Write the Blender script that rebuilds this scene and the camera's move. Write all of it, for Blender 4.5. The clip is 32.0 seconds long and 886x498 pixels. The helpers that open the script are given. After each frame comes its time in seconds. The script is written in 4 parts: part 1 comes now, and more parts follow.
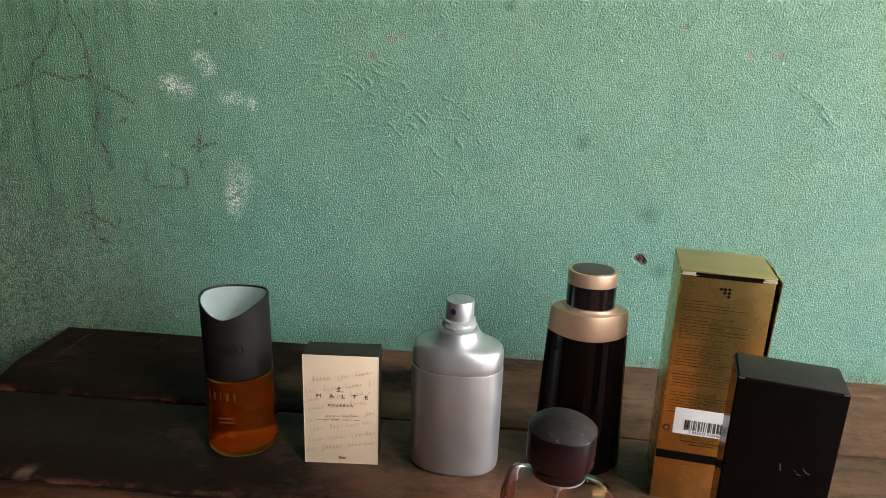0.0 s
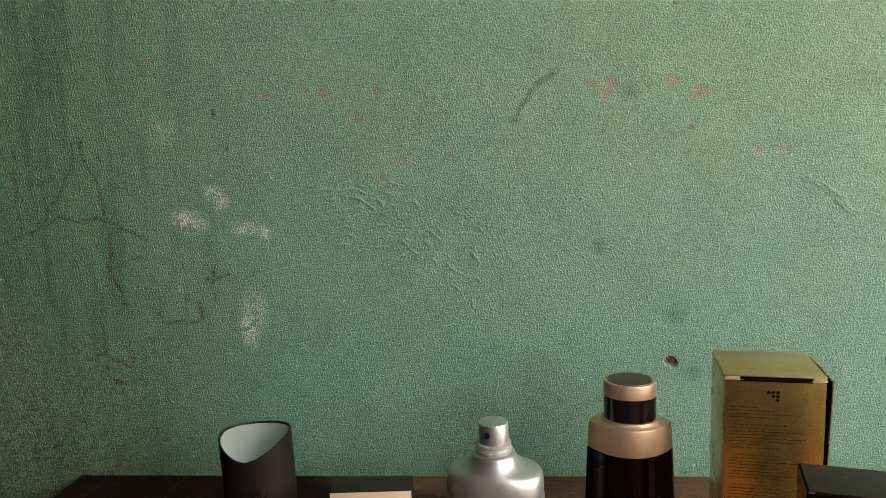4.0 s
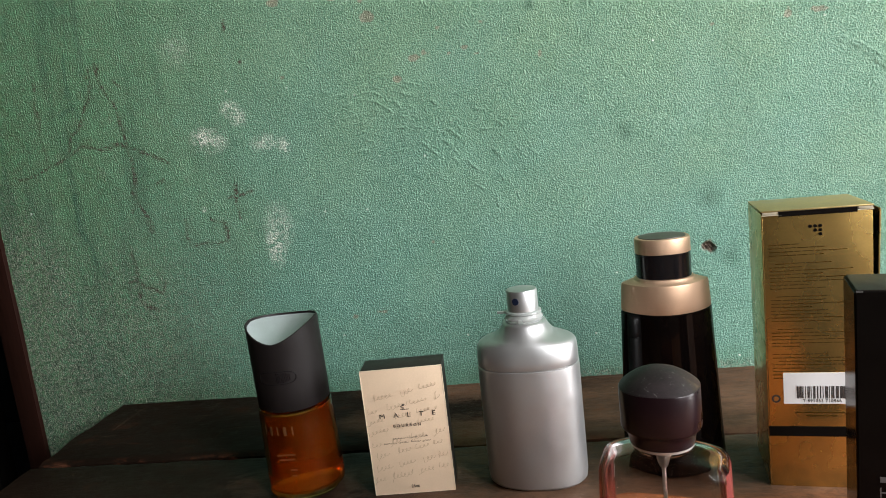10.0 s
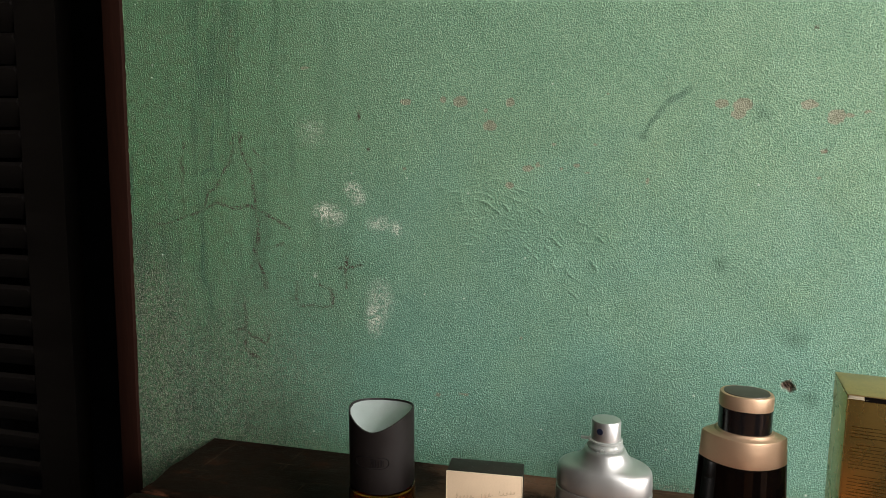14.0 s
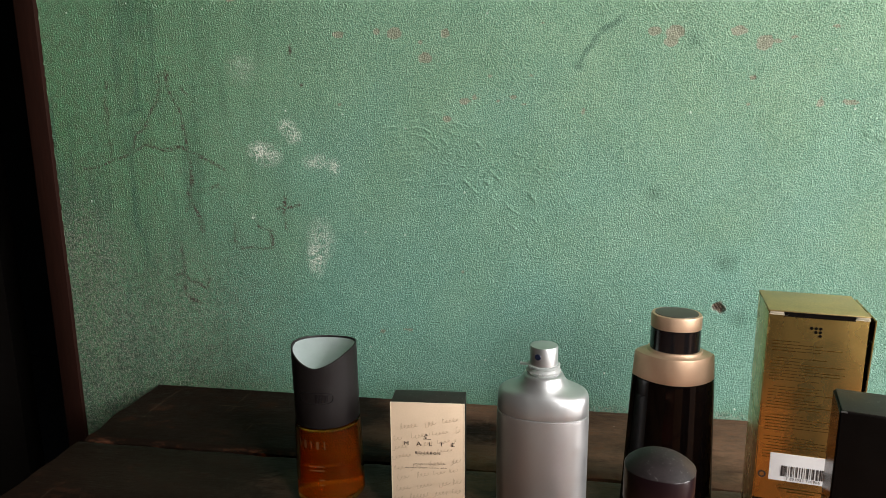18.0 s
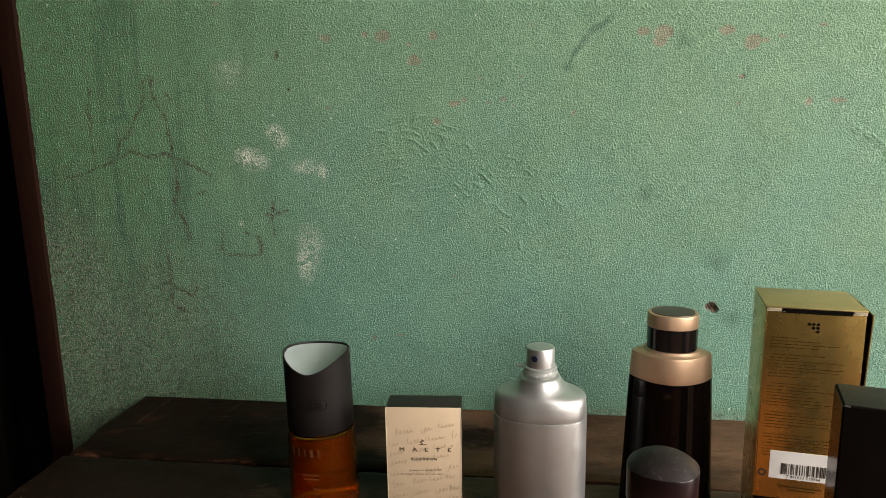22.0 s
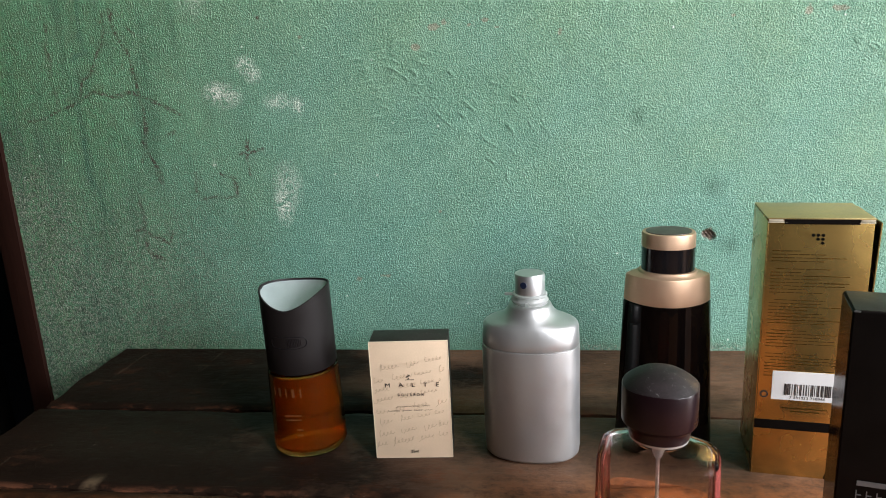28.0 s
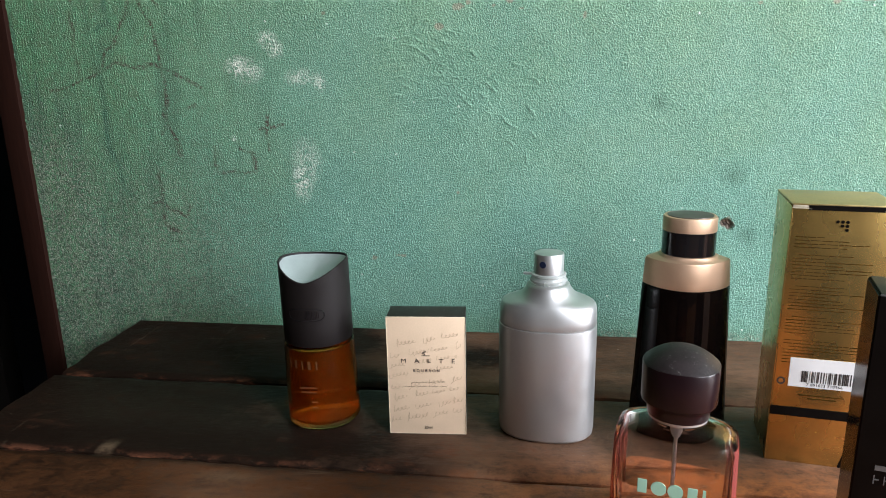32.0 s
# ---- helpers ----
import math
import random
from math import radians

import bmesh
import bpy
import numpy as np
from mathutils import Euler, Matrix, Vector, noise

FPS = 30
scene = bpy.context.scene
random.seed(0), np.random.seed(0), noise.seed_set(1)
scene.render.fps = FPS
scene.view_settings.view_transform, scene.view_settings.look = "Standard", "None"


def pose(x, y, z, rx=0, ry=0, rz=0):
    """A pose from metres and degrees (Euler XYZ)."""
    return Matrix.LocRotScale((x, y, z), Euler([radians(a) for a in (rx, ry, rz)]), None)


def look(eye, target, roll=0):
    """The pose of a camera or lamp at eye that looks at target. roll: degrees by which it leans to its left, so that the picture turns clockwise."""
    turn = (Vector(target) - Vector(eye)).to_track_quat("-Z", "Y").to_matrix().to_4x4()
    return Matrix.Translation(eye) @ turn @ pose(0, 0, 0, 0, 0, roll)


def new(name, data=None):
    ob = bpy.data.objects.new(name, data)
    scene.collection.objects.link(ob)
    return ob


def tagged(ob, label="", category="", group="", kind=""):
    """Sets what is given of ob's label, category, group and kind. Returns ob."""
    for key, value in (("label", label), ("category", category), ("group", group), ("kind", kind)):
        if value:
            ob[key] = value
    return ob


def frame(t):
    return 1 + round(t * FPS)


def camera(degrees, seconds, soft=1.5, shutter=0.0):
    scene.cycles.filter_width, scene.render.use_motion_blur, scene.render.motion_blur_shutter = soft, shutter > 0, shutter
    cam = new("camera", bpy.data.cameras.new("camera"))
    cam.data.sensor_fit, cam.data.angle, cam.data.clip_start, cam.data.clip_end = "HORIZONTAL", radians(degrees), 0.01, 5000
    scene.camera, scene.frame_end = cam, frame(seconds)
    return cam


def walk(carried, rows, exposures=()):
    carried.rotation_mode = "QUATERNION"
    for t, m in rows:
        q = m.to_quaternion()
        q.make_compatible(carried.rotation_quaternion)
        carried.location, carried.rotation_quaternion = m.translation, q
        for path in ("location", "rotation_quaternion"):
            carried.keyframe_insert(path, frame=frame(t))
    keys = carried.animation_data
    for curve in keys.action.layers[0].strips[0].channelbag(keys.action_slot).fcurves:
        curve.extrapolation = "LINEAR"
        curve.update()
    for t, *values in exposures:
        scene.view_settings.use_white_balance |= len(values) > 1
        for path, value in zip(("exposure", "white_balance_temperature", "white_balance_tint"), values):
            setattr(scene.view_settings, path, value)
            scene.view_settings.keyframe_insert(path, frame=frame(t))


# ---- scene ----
cam = camera(64.7, 32.0, soft=0.95)
PATH = [
    (0, (0.084, 0.038, 1.051), (-0.07, 1.939, 0.45), 2.0),
    (0.5, (0.087, 0.035, 1.054), (-0.099, 1.95, 0.509), 0.6),
    (1, (0.086, 0.035, 1.056), (-0.108, 1.958, 0.542), -0.5),
    (1.5, (0.087, 0.036, 1.06), (-0.119, 1.962, 0.562), -1.0),
    (2, (0.087, 0.04, 1.059), (-0.101, 1.975, 0.59), -1.4),
    (2.5, (0.08, 0.042, 1.058), (-0.088, 1.986, 0.62), -1.2),
    (3, (0.064, 0.044, 1.044), (-0.12, 1.996, 0.65), 0.2),
    (3.5, (0.068, 0.053, 1.053), (-0.109, 2.017, 0.723), -2.3),
    (5.5, (0.078, 0.037, 1.06), (-0.115, 2.006, 0.766), -2.1),
    (6, (0.076, 0.034, 1.054), (-0.145, 1.997, 0.745), -0.5),
    (6.5, (0.071, 0.025, 1.039), (-0.189, 1.963, 0.618), 2.7),
    (7, (0.065, 0.004, 1.035), (-0.385, 1.931, 0.742), 4.0),
    (7.5, (0.055, 0.003, 1.034), (-0.446, 1.927, 0.82), 3.5),
    (8, (0.039, 0.009, 1.019), (-0.4, 1.947, 0.79), 1.9),
    (8.5, (0.069, 0.042, 0.985), (-0.255, 1.994, 0.696), -3.9),
    (9, (0.079, 0.041, 0.983), (-0.258, 1.99, 0.687), -5.9),
    (9.5, (0.077, 0.048, 0.978), (-0.245, 1.993, 0.639), -6.3),
    (10, (0.079, 0.053, 0.979), (-0.212, 2.003, 0.644), -6.6),
    (10.5, (0.082, 0.057, 0.981), (-0.18, 2.011, 0.643), -6.9),
    (11, (0.083, 0.059, 0.984), (-0.144, 2.018, 0.651), -7.1),
    (11.5, (0.087, 0.066, 0.986), (-0.122, 2.024, 0.636), -9.1),
    (12, (0.086, 0.068, 0.987), (-0.099, 2.028, 0.638), -9.1),
    (12.5, (0.087, 0.069, 0.987), (-0.097, 2.027, 0.621), -9.0),
    (13, (0.086, 0.058, 0.985), (-0.178, 2.019, 0.69), -6.2),
    (13.5, (0.05, 0.036, 1.05), (-0.18, 1.992, 0.7), 2.0),
    (14, (0.058, 0.015, 1.047), (-0.404, 1.945, 0.796), 0.8),
    (14.5, (0.092, 0.037, 1.055), (-0.187, 1.985, 0.699), 0.2),
    (16.5, (0.086, 0.031, 1.046), (-0.101, 1.952, 0.522), 1.4),
    (17, (0.075, 0.021, 1.046), (-0.177, 1.955, 0.605), 1.0),
    (17.5, (0.06, 0.017, 1.037), (-0.228, 1.946, 0.593), 0.8),
    (18, (0.067, 0.017, 1.041), (-0.25, 1.948, 0.628), -0.4),
    (18.5, (0.068, 0.023, 1.044), (-0.192, 1.967, 0.653), -1.0),
    (19, (0.068, 0.033, 1.046), (-0.175, 1.976, 0.639), -1.3),
    (19.5, (0.07, 0.033, 1.047), (-0.186, 1.978, 0.66), -1.7),
    (20, (0.07, 0.029, 1.047), (-0.186, 1.979, 0.683), -1.8),
    (20.5, (0.072, 0.028, 1.046), (-0.196, 1.977, 0.686), -1.5),
    (21, (0.072, 0.029, 1.051), (-0.187, 1.981, 0.704), -1.9),
    (21.5, (0.072, 0.026, 1.051), (-0.176, 1.984, 0.727), -2.2),
    (22, (0.06, 0.021, 1.035), (-0.214, 1.964, 0.647), -1.0),
    (22.5, (0.067, 0.041, 0.998), (-0.248, 1.982, 0.632), -2.0),
    (23, (0.059, 0.01, 1.043), (-0.294, 1.959, 0.768), -0.3),
    (23.5, (0.076, 0.001, 1.052), (-0.328, 1.939, 0.768), -2.8),
    (24, (0.066, 0.021, 1.026), (-0.312, 1.951, 0.66), -4.0),
    (24.5, (0.066, 0.037, 1.027), (-0.193, 1.978, 0.62), -4.5),
    (25, (0.066, 0.033, 1.023), (-0.218, 1.964, 0.587), -3.8),
    (25.5, (0.069, 0.039, 1.014), (-0.21, 1.966, 0.557), -3.1),
    (27.5, (0.064, 0.045, 1.006), (-0.192, 1.966, 0.511), -2.8),
    (28, (0.065, 0.044, 1.005), (-0.196, 1.965, 0.511), -2.8),
    (28.5, (0.064, 0.046, 1.003), (-0.213, 1.958, 0.488), -2.8),
    (29, (0.064, 0.045, 1.005), (-0.212, 1.958, 0.49), -3.2),
    (29.5, (0.062, 0.048, 1.001), (-0.201, 1.961, 0.482), -2.8),
    (30, (0.062, 0.04, 1.005), (-0.208, 1.965, 0.531), -2.8),
    (30.5, (0.062, 0.039, 1.003), (-0.219, 1.96, 0.522), -2.7),
    (31, (0.062, 0.042, 1.002), (-0.228, 1.953, 0.489), -2.7),
    (31.5, (0.061, 0.043, 1.001), (-0.219, 1.955, 0.488), -2.5),
    (32, (0.056, 0.04, 0.996), (-0.222, 1.952, 0.48), -1.1),
]
TONE = [(0, -0.16, 6500, 10), (2, -0.31, 6750, 10), (3, -0.46, 7000, 10), (6, -0.61, 8000, 10), (7, -0.26, 7300, 10),
         (8, -0.11, 7000, 10), (9, -0.06, 6600, 10), (10, -0.06, 6500, 10), (12, -0.28, 6600, 10), (14, -0.31, 7000, 10),
         (17, -0.26, 6850, 10), (18, -0.12, 6700, 10), (19, -0.21, 6750, 10), (21, -0.41, 7250, 10), (22, -0.36, 7400, 10), (23, -0.11, 6700, 10),
         (24, -0.16, 6700, 10), (25, -0.14, 6600, 10), (28, 0.06, 6300, 10), (30, 0.14, 6100, 10), (31, 0.11, 6050, 10), (32, 0.18, 6100, 10)]
walk(cam, [(t, look(eye, target, roll)) for t, eye, target, roll in PATH], TONE)

# ---- world, sun and large lights ----
world = bpy.data.worlds.new("world")
scene.world = world
world.use_nodes = True
wn = world.node_tree
sky = wn.nodes.new("ShaderNodeTexSky")
sky.sky_type = "NISHITA"
sky.sun_disc = False
sky.sun_elevation, sky.sun_rotation = radians(48), radians(70)
wn.nodes["Background"].inputs["Strength"].default_value = 0.1
wn.links.new(sky.outputs["Color"], wn.nodes["Background"].inputs["Color"])

sun_data = bpy.data.lights.new("sun", "SUN")
sun_data.energy, sun_data.angle, sun_data.color = 1.2, radians(10), (1.0, 0.95, 0.88)
sun = new("sun", sun_data)
sun.matrix_world = look((6, 2, 7), (0, 0, 0))

lamp_data = bpy.data.lights.new("window_daylight", "AREA")
lamp_data.shape, lamp_data.size, lamp_data.size_y = "RECTANGLE", 0.98, 1.08
lamp_data.energy, lamp_data.color = 73.0, (0.985, 0.985, 1.0)
lamp = new("window_daylight", lamp_data)
lamp.matrix_world = look((1.40, -0.82, 1.75), (1.40, 0.65, 1.50))

side_data = bpy.data.lights.new("side_window_daylight", "AREA")
side_data.shape, side_data.size, side_data.size_y = "RECTANGLE", 0.50, 1.02
side_data.energy, side_data.color = 62.0, (0.985, 0.985, 1.0)
side = new("side_window_daylight", side_data)
side.matrix_world = look((1.97, -0.04, 1.375), (0.0, -0.04, 1.30))


# ---- materials ----
def nodes_of(name):
    m = bpy.data.materials.new(name)
    m.use_nodes = True
    t = m.node_tree
    return m, t, t.nodes["Principled BSDF"]


def tex_noise(t, scale, detail=4.0, rough=0.55, stretch=None, coord="Object"):
    tc = t.nodes.new("ShaderNodeTexCoord")
    mp = t.nodes.new("ShaderNodeMapping")
    mp.inputs["Scale"].default_value = stretch or (1, 1, 1)
    n = t.nodes.new("ShaderNodeTexNoise")
    n.inputs["Scale"].default_value, n.inputs["Detail"].default_value, n.inputs["Roughness"].default_value = scale, detail, rough
    t.links.new(tc.outputs[coord], mp.inputs["Vector"])
    t.links.new(mp.outputs["Vector"], n.inputs["Vector"])
    return n.outputs["Fac"]


def ramp(t, fac, stops):
    r = t.nodes.new("ShaderNodeValToRGB")
    e = r.color_ramp.elements
    while len(e) < len(stops):
        e.new(0.5)
    for el, (p, c) in zip(e, stops):
        el.position, el.color = p, (*c, 1) if len(c) == 3 else c
    t.links.new(fac, r.inputs["Fac"])
    return r.outputs["Color"]


def mix(t, fac, a, b, mode="MIX"):
    n = t.nodes.new("ShaderNodeMix")
    n.data_type, n.blend_type = "RGBA", mode
    for sock, v in ((n.inputs["Factor"], fac), (n.inputs["A"], a), (n.inputs["B"], b)):
        if isinstance(v, bpy.types.NodeSocket):
            t.links.new(v, sock)
        else:
            sock.default_value = v if isinstance(v, float) else (*v, 1)
    return n.outputs["Result"]


def maths(t, op, a, b=0.0):
    n = t.nodes.new("ShaderNodeMath")
    n.operation, n.use_clamp = op, False
    for sock, v in zip(n.inputs, (a, b)):
        if isinstance(v, bpy.types.NodeSocket):
            t.links.new(v, sock)
        else:
            sock.default_value = v
    return n.outputs["Value"]


def attr(t, name):
    n = t.nodes.new("ShaderNodeAttribute")
    n.attribute_name = name
    return n.outputs["Fac"]


def bump(t, bsdf, height, strength, distance):
    b = t.nodes.new("ShaderNodeBump")
    b.inputs["Strength"].default_value, b.inputs["Distance"].default_value = strength, distance
    t.links.new(height, b.inputs["Height"])
    t.links.new(b.outputs["Normal"], bsdf.inputs["Normal"])


def surface(name, color, rough=0.5, metal=0.0, vary=0.12, scale=60.0, grain=900.0, relief=0.05, stretch=None, spec=0.5, coat=0.0, dust=0.0):
    """A surface with colour variation at two scales, uneven gloss and fine relief."""
    m, t, p = nodes_of(name)
    big = tex_noise(t, scale, 3.0, 0.5, stretch)
    fine = tex_noise(t, grain, 2.0, 0.6, stretch)
    lo = tuple(c * (1 - vary) for c in color)
    hi = tuple(min(1.0, c * (1 + vary)) for c in color)
    col = ramp(t, big, [(0.3, lo), (0.7, hi)])
    col = mix(t, 0.35, col, ramp(t, fine, [(0.35, lo), (0.65, hi)]))
    if dust:
        d = ramp(t, tex_noise(t, 420.0, 5.0, 0.75), [(0.6, (0, 0, 0)), (0.72, (1, 1, 1))])
        col = mix(t, maths(t, "MULTIPLY", d, dust), col, (0.35, 0.34, 0.32))
    t.links.new(col, p.inputs["Base Color"])
    r = ramp(t, big, [(0.25, (rough * 0.85,) * 3), (0.75, (min(1.0, rough * 1.15),) * 3)])
    t.links.new(r, p.inputs["Roughness"])
    p.inputs["Metallic"].default_value = metal
    p.inputs["Specular IOR Level"].default_value = spec
    p.inputs["Coat Weight"].default_value = coat
    if relief:
        bump(t, p, fine, relief, 0.0004)
    return m


def glassy(name, color, rough=0.02, ior=1.46):
    m, t, p = nodes_of(name)
    p.inputs["Base Color"].default_value = (*color, 1)
    p.inputs["Transmission Weight"].default_value = 1.0
    p.inputs["IOR"].default_value = ior
    n = tex_noise(t, 90.0, 3.0)
    p.inputs["Roughness"].default_value = rough
    if rough < 0.1:
        t.links.new(ramp(t, n, [(0.3, (rough,) * 3), (0.8, (rough * 2.2,) * 3)]), p.inputs["Roughness"])
    return m


def dots(t, scale, radius, share):
    """Small scattered round specks."""
    tc = t.nodes.new("ShaderNodeTexCoord")
    v = t.nodes.new("ShaderNodeTexVoronoi")
    v.inputs["Scale"].default_value = scale
    t.links.new(tc.outputs["Object"], v.inputs["Vector"])
    near = maths(t, "LESS_THAN", v.outputs["Distance"], radius * scale)
    sep = t.nodes.new("ShaderNodeSeparateColor")
    t.links.new(v.outputs["Color"], sep.inputs["Color"])
    return maths(t, "MULTIPLY", near, maths(t, "LESS_THAN", sep.outputs["Red"], share))


def wall_paint():
    m, t, p = nodes_of("green_plaster_paint")
    big = tex_noise(t, 6.5, 4.0, 0.6)
    mid = tex_noise(t, 30.0, 5.0, 0.65)
    fine = tex_noise(t, 520.0, 3.0, 0.7)
    col = ramp(t, big, [(0.34, (0.126, 0.289, 0.196)), (0.52, (0.141, 0.299, 0.200)), (0.68, (0.160, 0.312, 0.205))])
    col = mix(t, 0.25, col, ramp(t, mid, [(0.28, (0.090, 0.212, 0.150)), (0.5, (0.151, 0.290, 0.193)), (0.72, (0.205, 0.345, 0.235))]))
    col = mix(t, 0.42, col, ramp(t, fine, [(0.36, (0.056, 0.160, 0.108)), (0.64, (0.250, 0.425, 0.300))]))
    # small pale specks scattered through the paint
    specks = ramp(t, tex_noise(t, 300.0, 4.0, 0.7), [(0.63, (0, 0, 0)), (0.72, (1, 1, 1))])
    col = mix(t, maths(t, "MULTIPLY", specks, 0.55), col, (0.30, 0.43, 0.33))
    # the tint runs bluish lower down and yellowish higher up
    col = mix(t, 1.0, col, ramp(t, attr(t, "coat"), [(0.1, (1.07, 1.0, 0.91)), (0.9, (0.92, 0.99, 1.09))]), "MULTIPLY")
    # yellowed, soiled paint with streaks, darkened further to paint in left-side shade
    soil_shade = attr(t, "grime_shade")
    col = mix(t, maths(t, "MULTIPLY", soil_shade, 0.8), col, (0.080, 0.222, 0.098))
    grime_shade = maths(t, "MULTIPLY", soil_shade, ramp(t, tex_noise(t, 130.0, 5.0, 0.8), [(0.42, (0, 0, 0)), (0.60, (1, 1, 1))]))
    col = mix(t, maths(t, "MULTIPLY", grime_shade, 0.55), col, (0.10, 0.11, 0.06))
    run = ramp(t, tex_noise(t, 62.0, 4.0, 0.7, (1, 1, 0.14)), [(0.50, (0, 0, 0)), (0.62, (1, 1, 1))])
    col = mix(t, maths(t, "MULTIPLY", maths(t, "MULTIPLY", run, soil_shade), 0.6), col, (0.035, 0.095, 0.06))
    rust = ramp(t, tex_noise(t, 48.0, 5.0, 0.75, (1, 1, 0.3)), [(0.62, (0, 0, 0)), (0.70, (1, 1, 1))])
    rust = maths(t, "MULTIPLY", rust, ramp(t, tex_noise(t, 420.0, 2.0, 0.6), [(0.48, (0, 0, 0)), (0.56, (1, 1, 1))]))
    col = mix(t, maths(t, "MULTIPLY", maths(t, "MULTIPLY", rust, soil_shade), 0.8), col, (0.13, 0.07, 0.04))
    bald = maths(t, "MULTIPLY", attr(t, "rub"), ramp(t, tex_noise(t, 380.0, 4.0, 0.75), [(0.49, (0, 0, 0)), (0.57, (1, 1, 1))]))
    # mottled dark pits, made stronger to paint shade into the lower left
    pits = maths(t, "MULTIPLY", attr(t, "rub"), ramp(t, tex_noise(t, 210.0, 4.0, 0.75), [(0.47, (0, 0, 0)), (0.57, (1, 1, 1))]))
    col = mix(t, maths(t, "MULTIPLY", pits, 0.75), col, (0.035, 0.055, 0.038))
    col = mix(t, maths(t, "MULTIPLY", bald, 0.8), col, (0.27, 0.29, 0.22))
    # dark rubbed marks
    col = mix(t, maths(t, "MULTIPLY", attr(t, "smear"), 0.75), col, (0.035, 0.11, 0.07))
    # pencil lines, broken by the rough plaster
    broken = ramp(t, tex_noise(t, 400.0, 2.0, 0.6), [(0.43, (0, 0, 0)), (0.48, (1, 1, 1))])
    broken = maths(t, "MULTIPLY", broken, ramp(t, tex_noise(t, 70.0, 3.0, 0.6), [(0.36, (0.45, 0.45, 0.45)), (0.52, (1, 1, 1))]))
    col = mix(t, maths(t, "MULTIPLY", maths(t, "MULTIPLY", attr(t, "pencil"), broken), 0.92), col, (0.055, 0.028, 0.019))
    # chalky white specks
    chalk = maths(t, "MULTIPLY", attr(t, "chalk"), ramp(t, tex_noise(t, 460.0, 3.0, 0.7), [(0.45, (0, 0, 0)), (0.51, (1, 1, 1))]))
    chalk = maths(t, "MULTIPLY", chalk, ramp(t, tex_noise(t, 110.0, 4.0, 0.7), [(0.40, (0, 0, 0)), (0.47, (1, 1, 1))]))
    col = mix(t, chalk, col, (0.68, 0.69, 0.60))
    col = mix(t, maths(t, "MULTIPLY", dots(t, 52.0, 0.0011, 0.32), 0.75), col, (0.52, 0.60, 0.52))
    # flaked paint with bare mortar
    flake = maths(t, "ADD", attr(t, "chip"), maths(t, "MULTIPLY", maths(t, "SUBTRACT", tex_noise(t, 210.0, 5.0, 0.7), 0.5), 1.3))
    flake = ramp(t, flake, [(0.44, (0, 0, 0)), (0.54, (1, 1, 1))])
    bare = ramp(t, tex_noise(t, 180.0, 3.0), [(0.35, (0.185, 0.162, 0.108)), (0.65, (0.300, 0.258, 0.185))])
    col = mix(t, maths(t, "MULTIPLY", flake, 0.7), col, bare)
    # the plug hole
    col = mix(t, attr(t, "hole"), col, ramp(t, tex_noise(t, 420.0, 3.0), [(0.4, (0.075, 0.05, 0.036)), (0.6, (0.20, 0.14, 0.10))]))
    t.links.new(col, p.inputs["Base Color"])
    p.inputs["Roughness"].default_value = 0.36
    p.inputs["Specular IOR Level"].default_value = 0.5
    h = maths(t, "ADD", maths(t, "MULTIPLY", tex_noise(t, 850.0, 2.0, 0.5), 1.0), maths(t, "MULTIPLY", fine, 0.5))
    bump(t, p, h, 1.0, 0.0016)
    return m


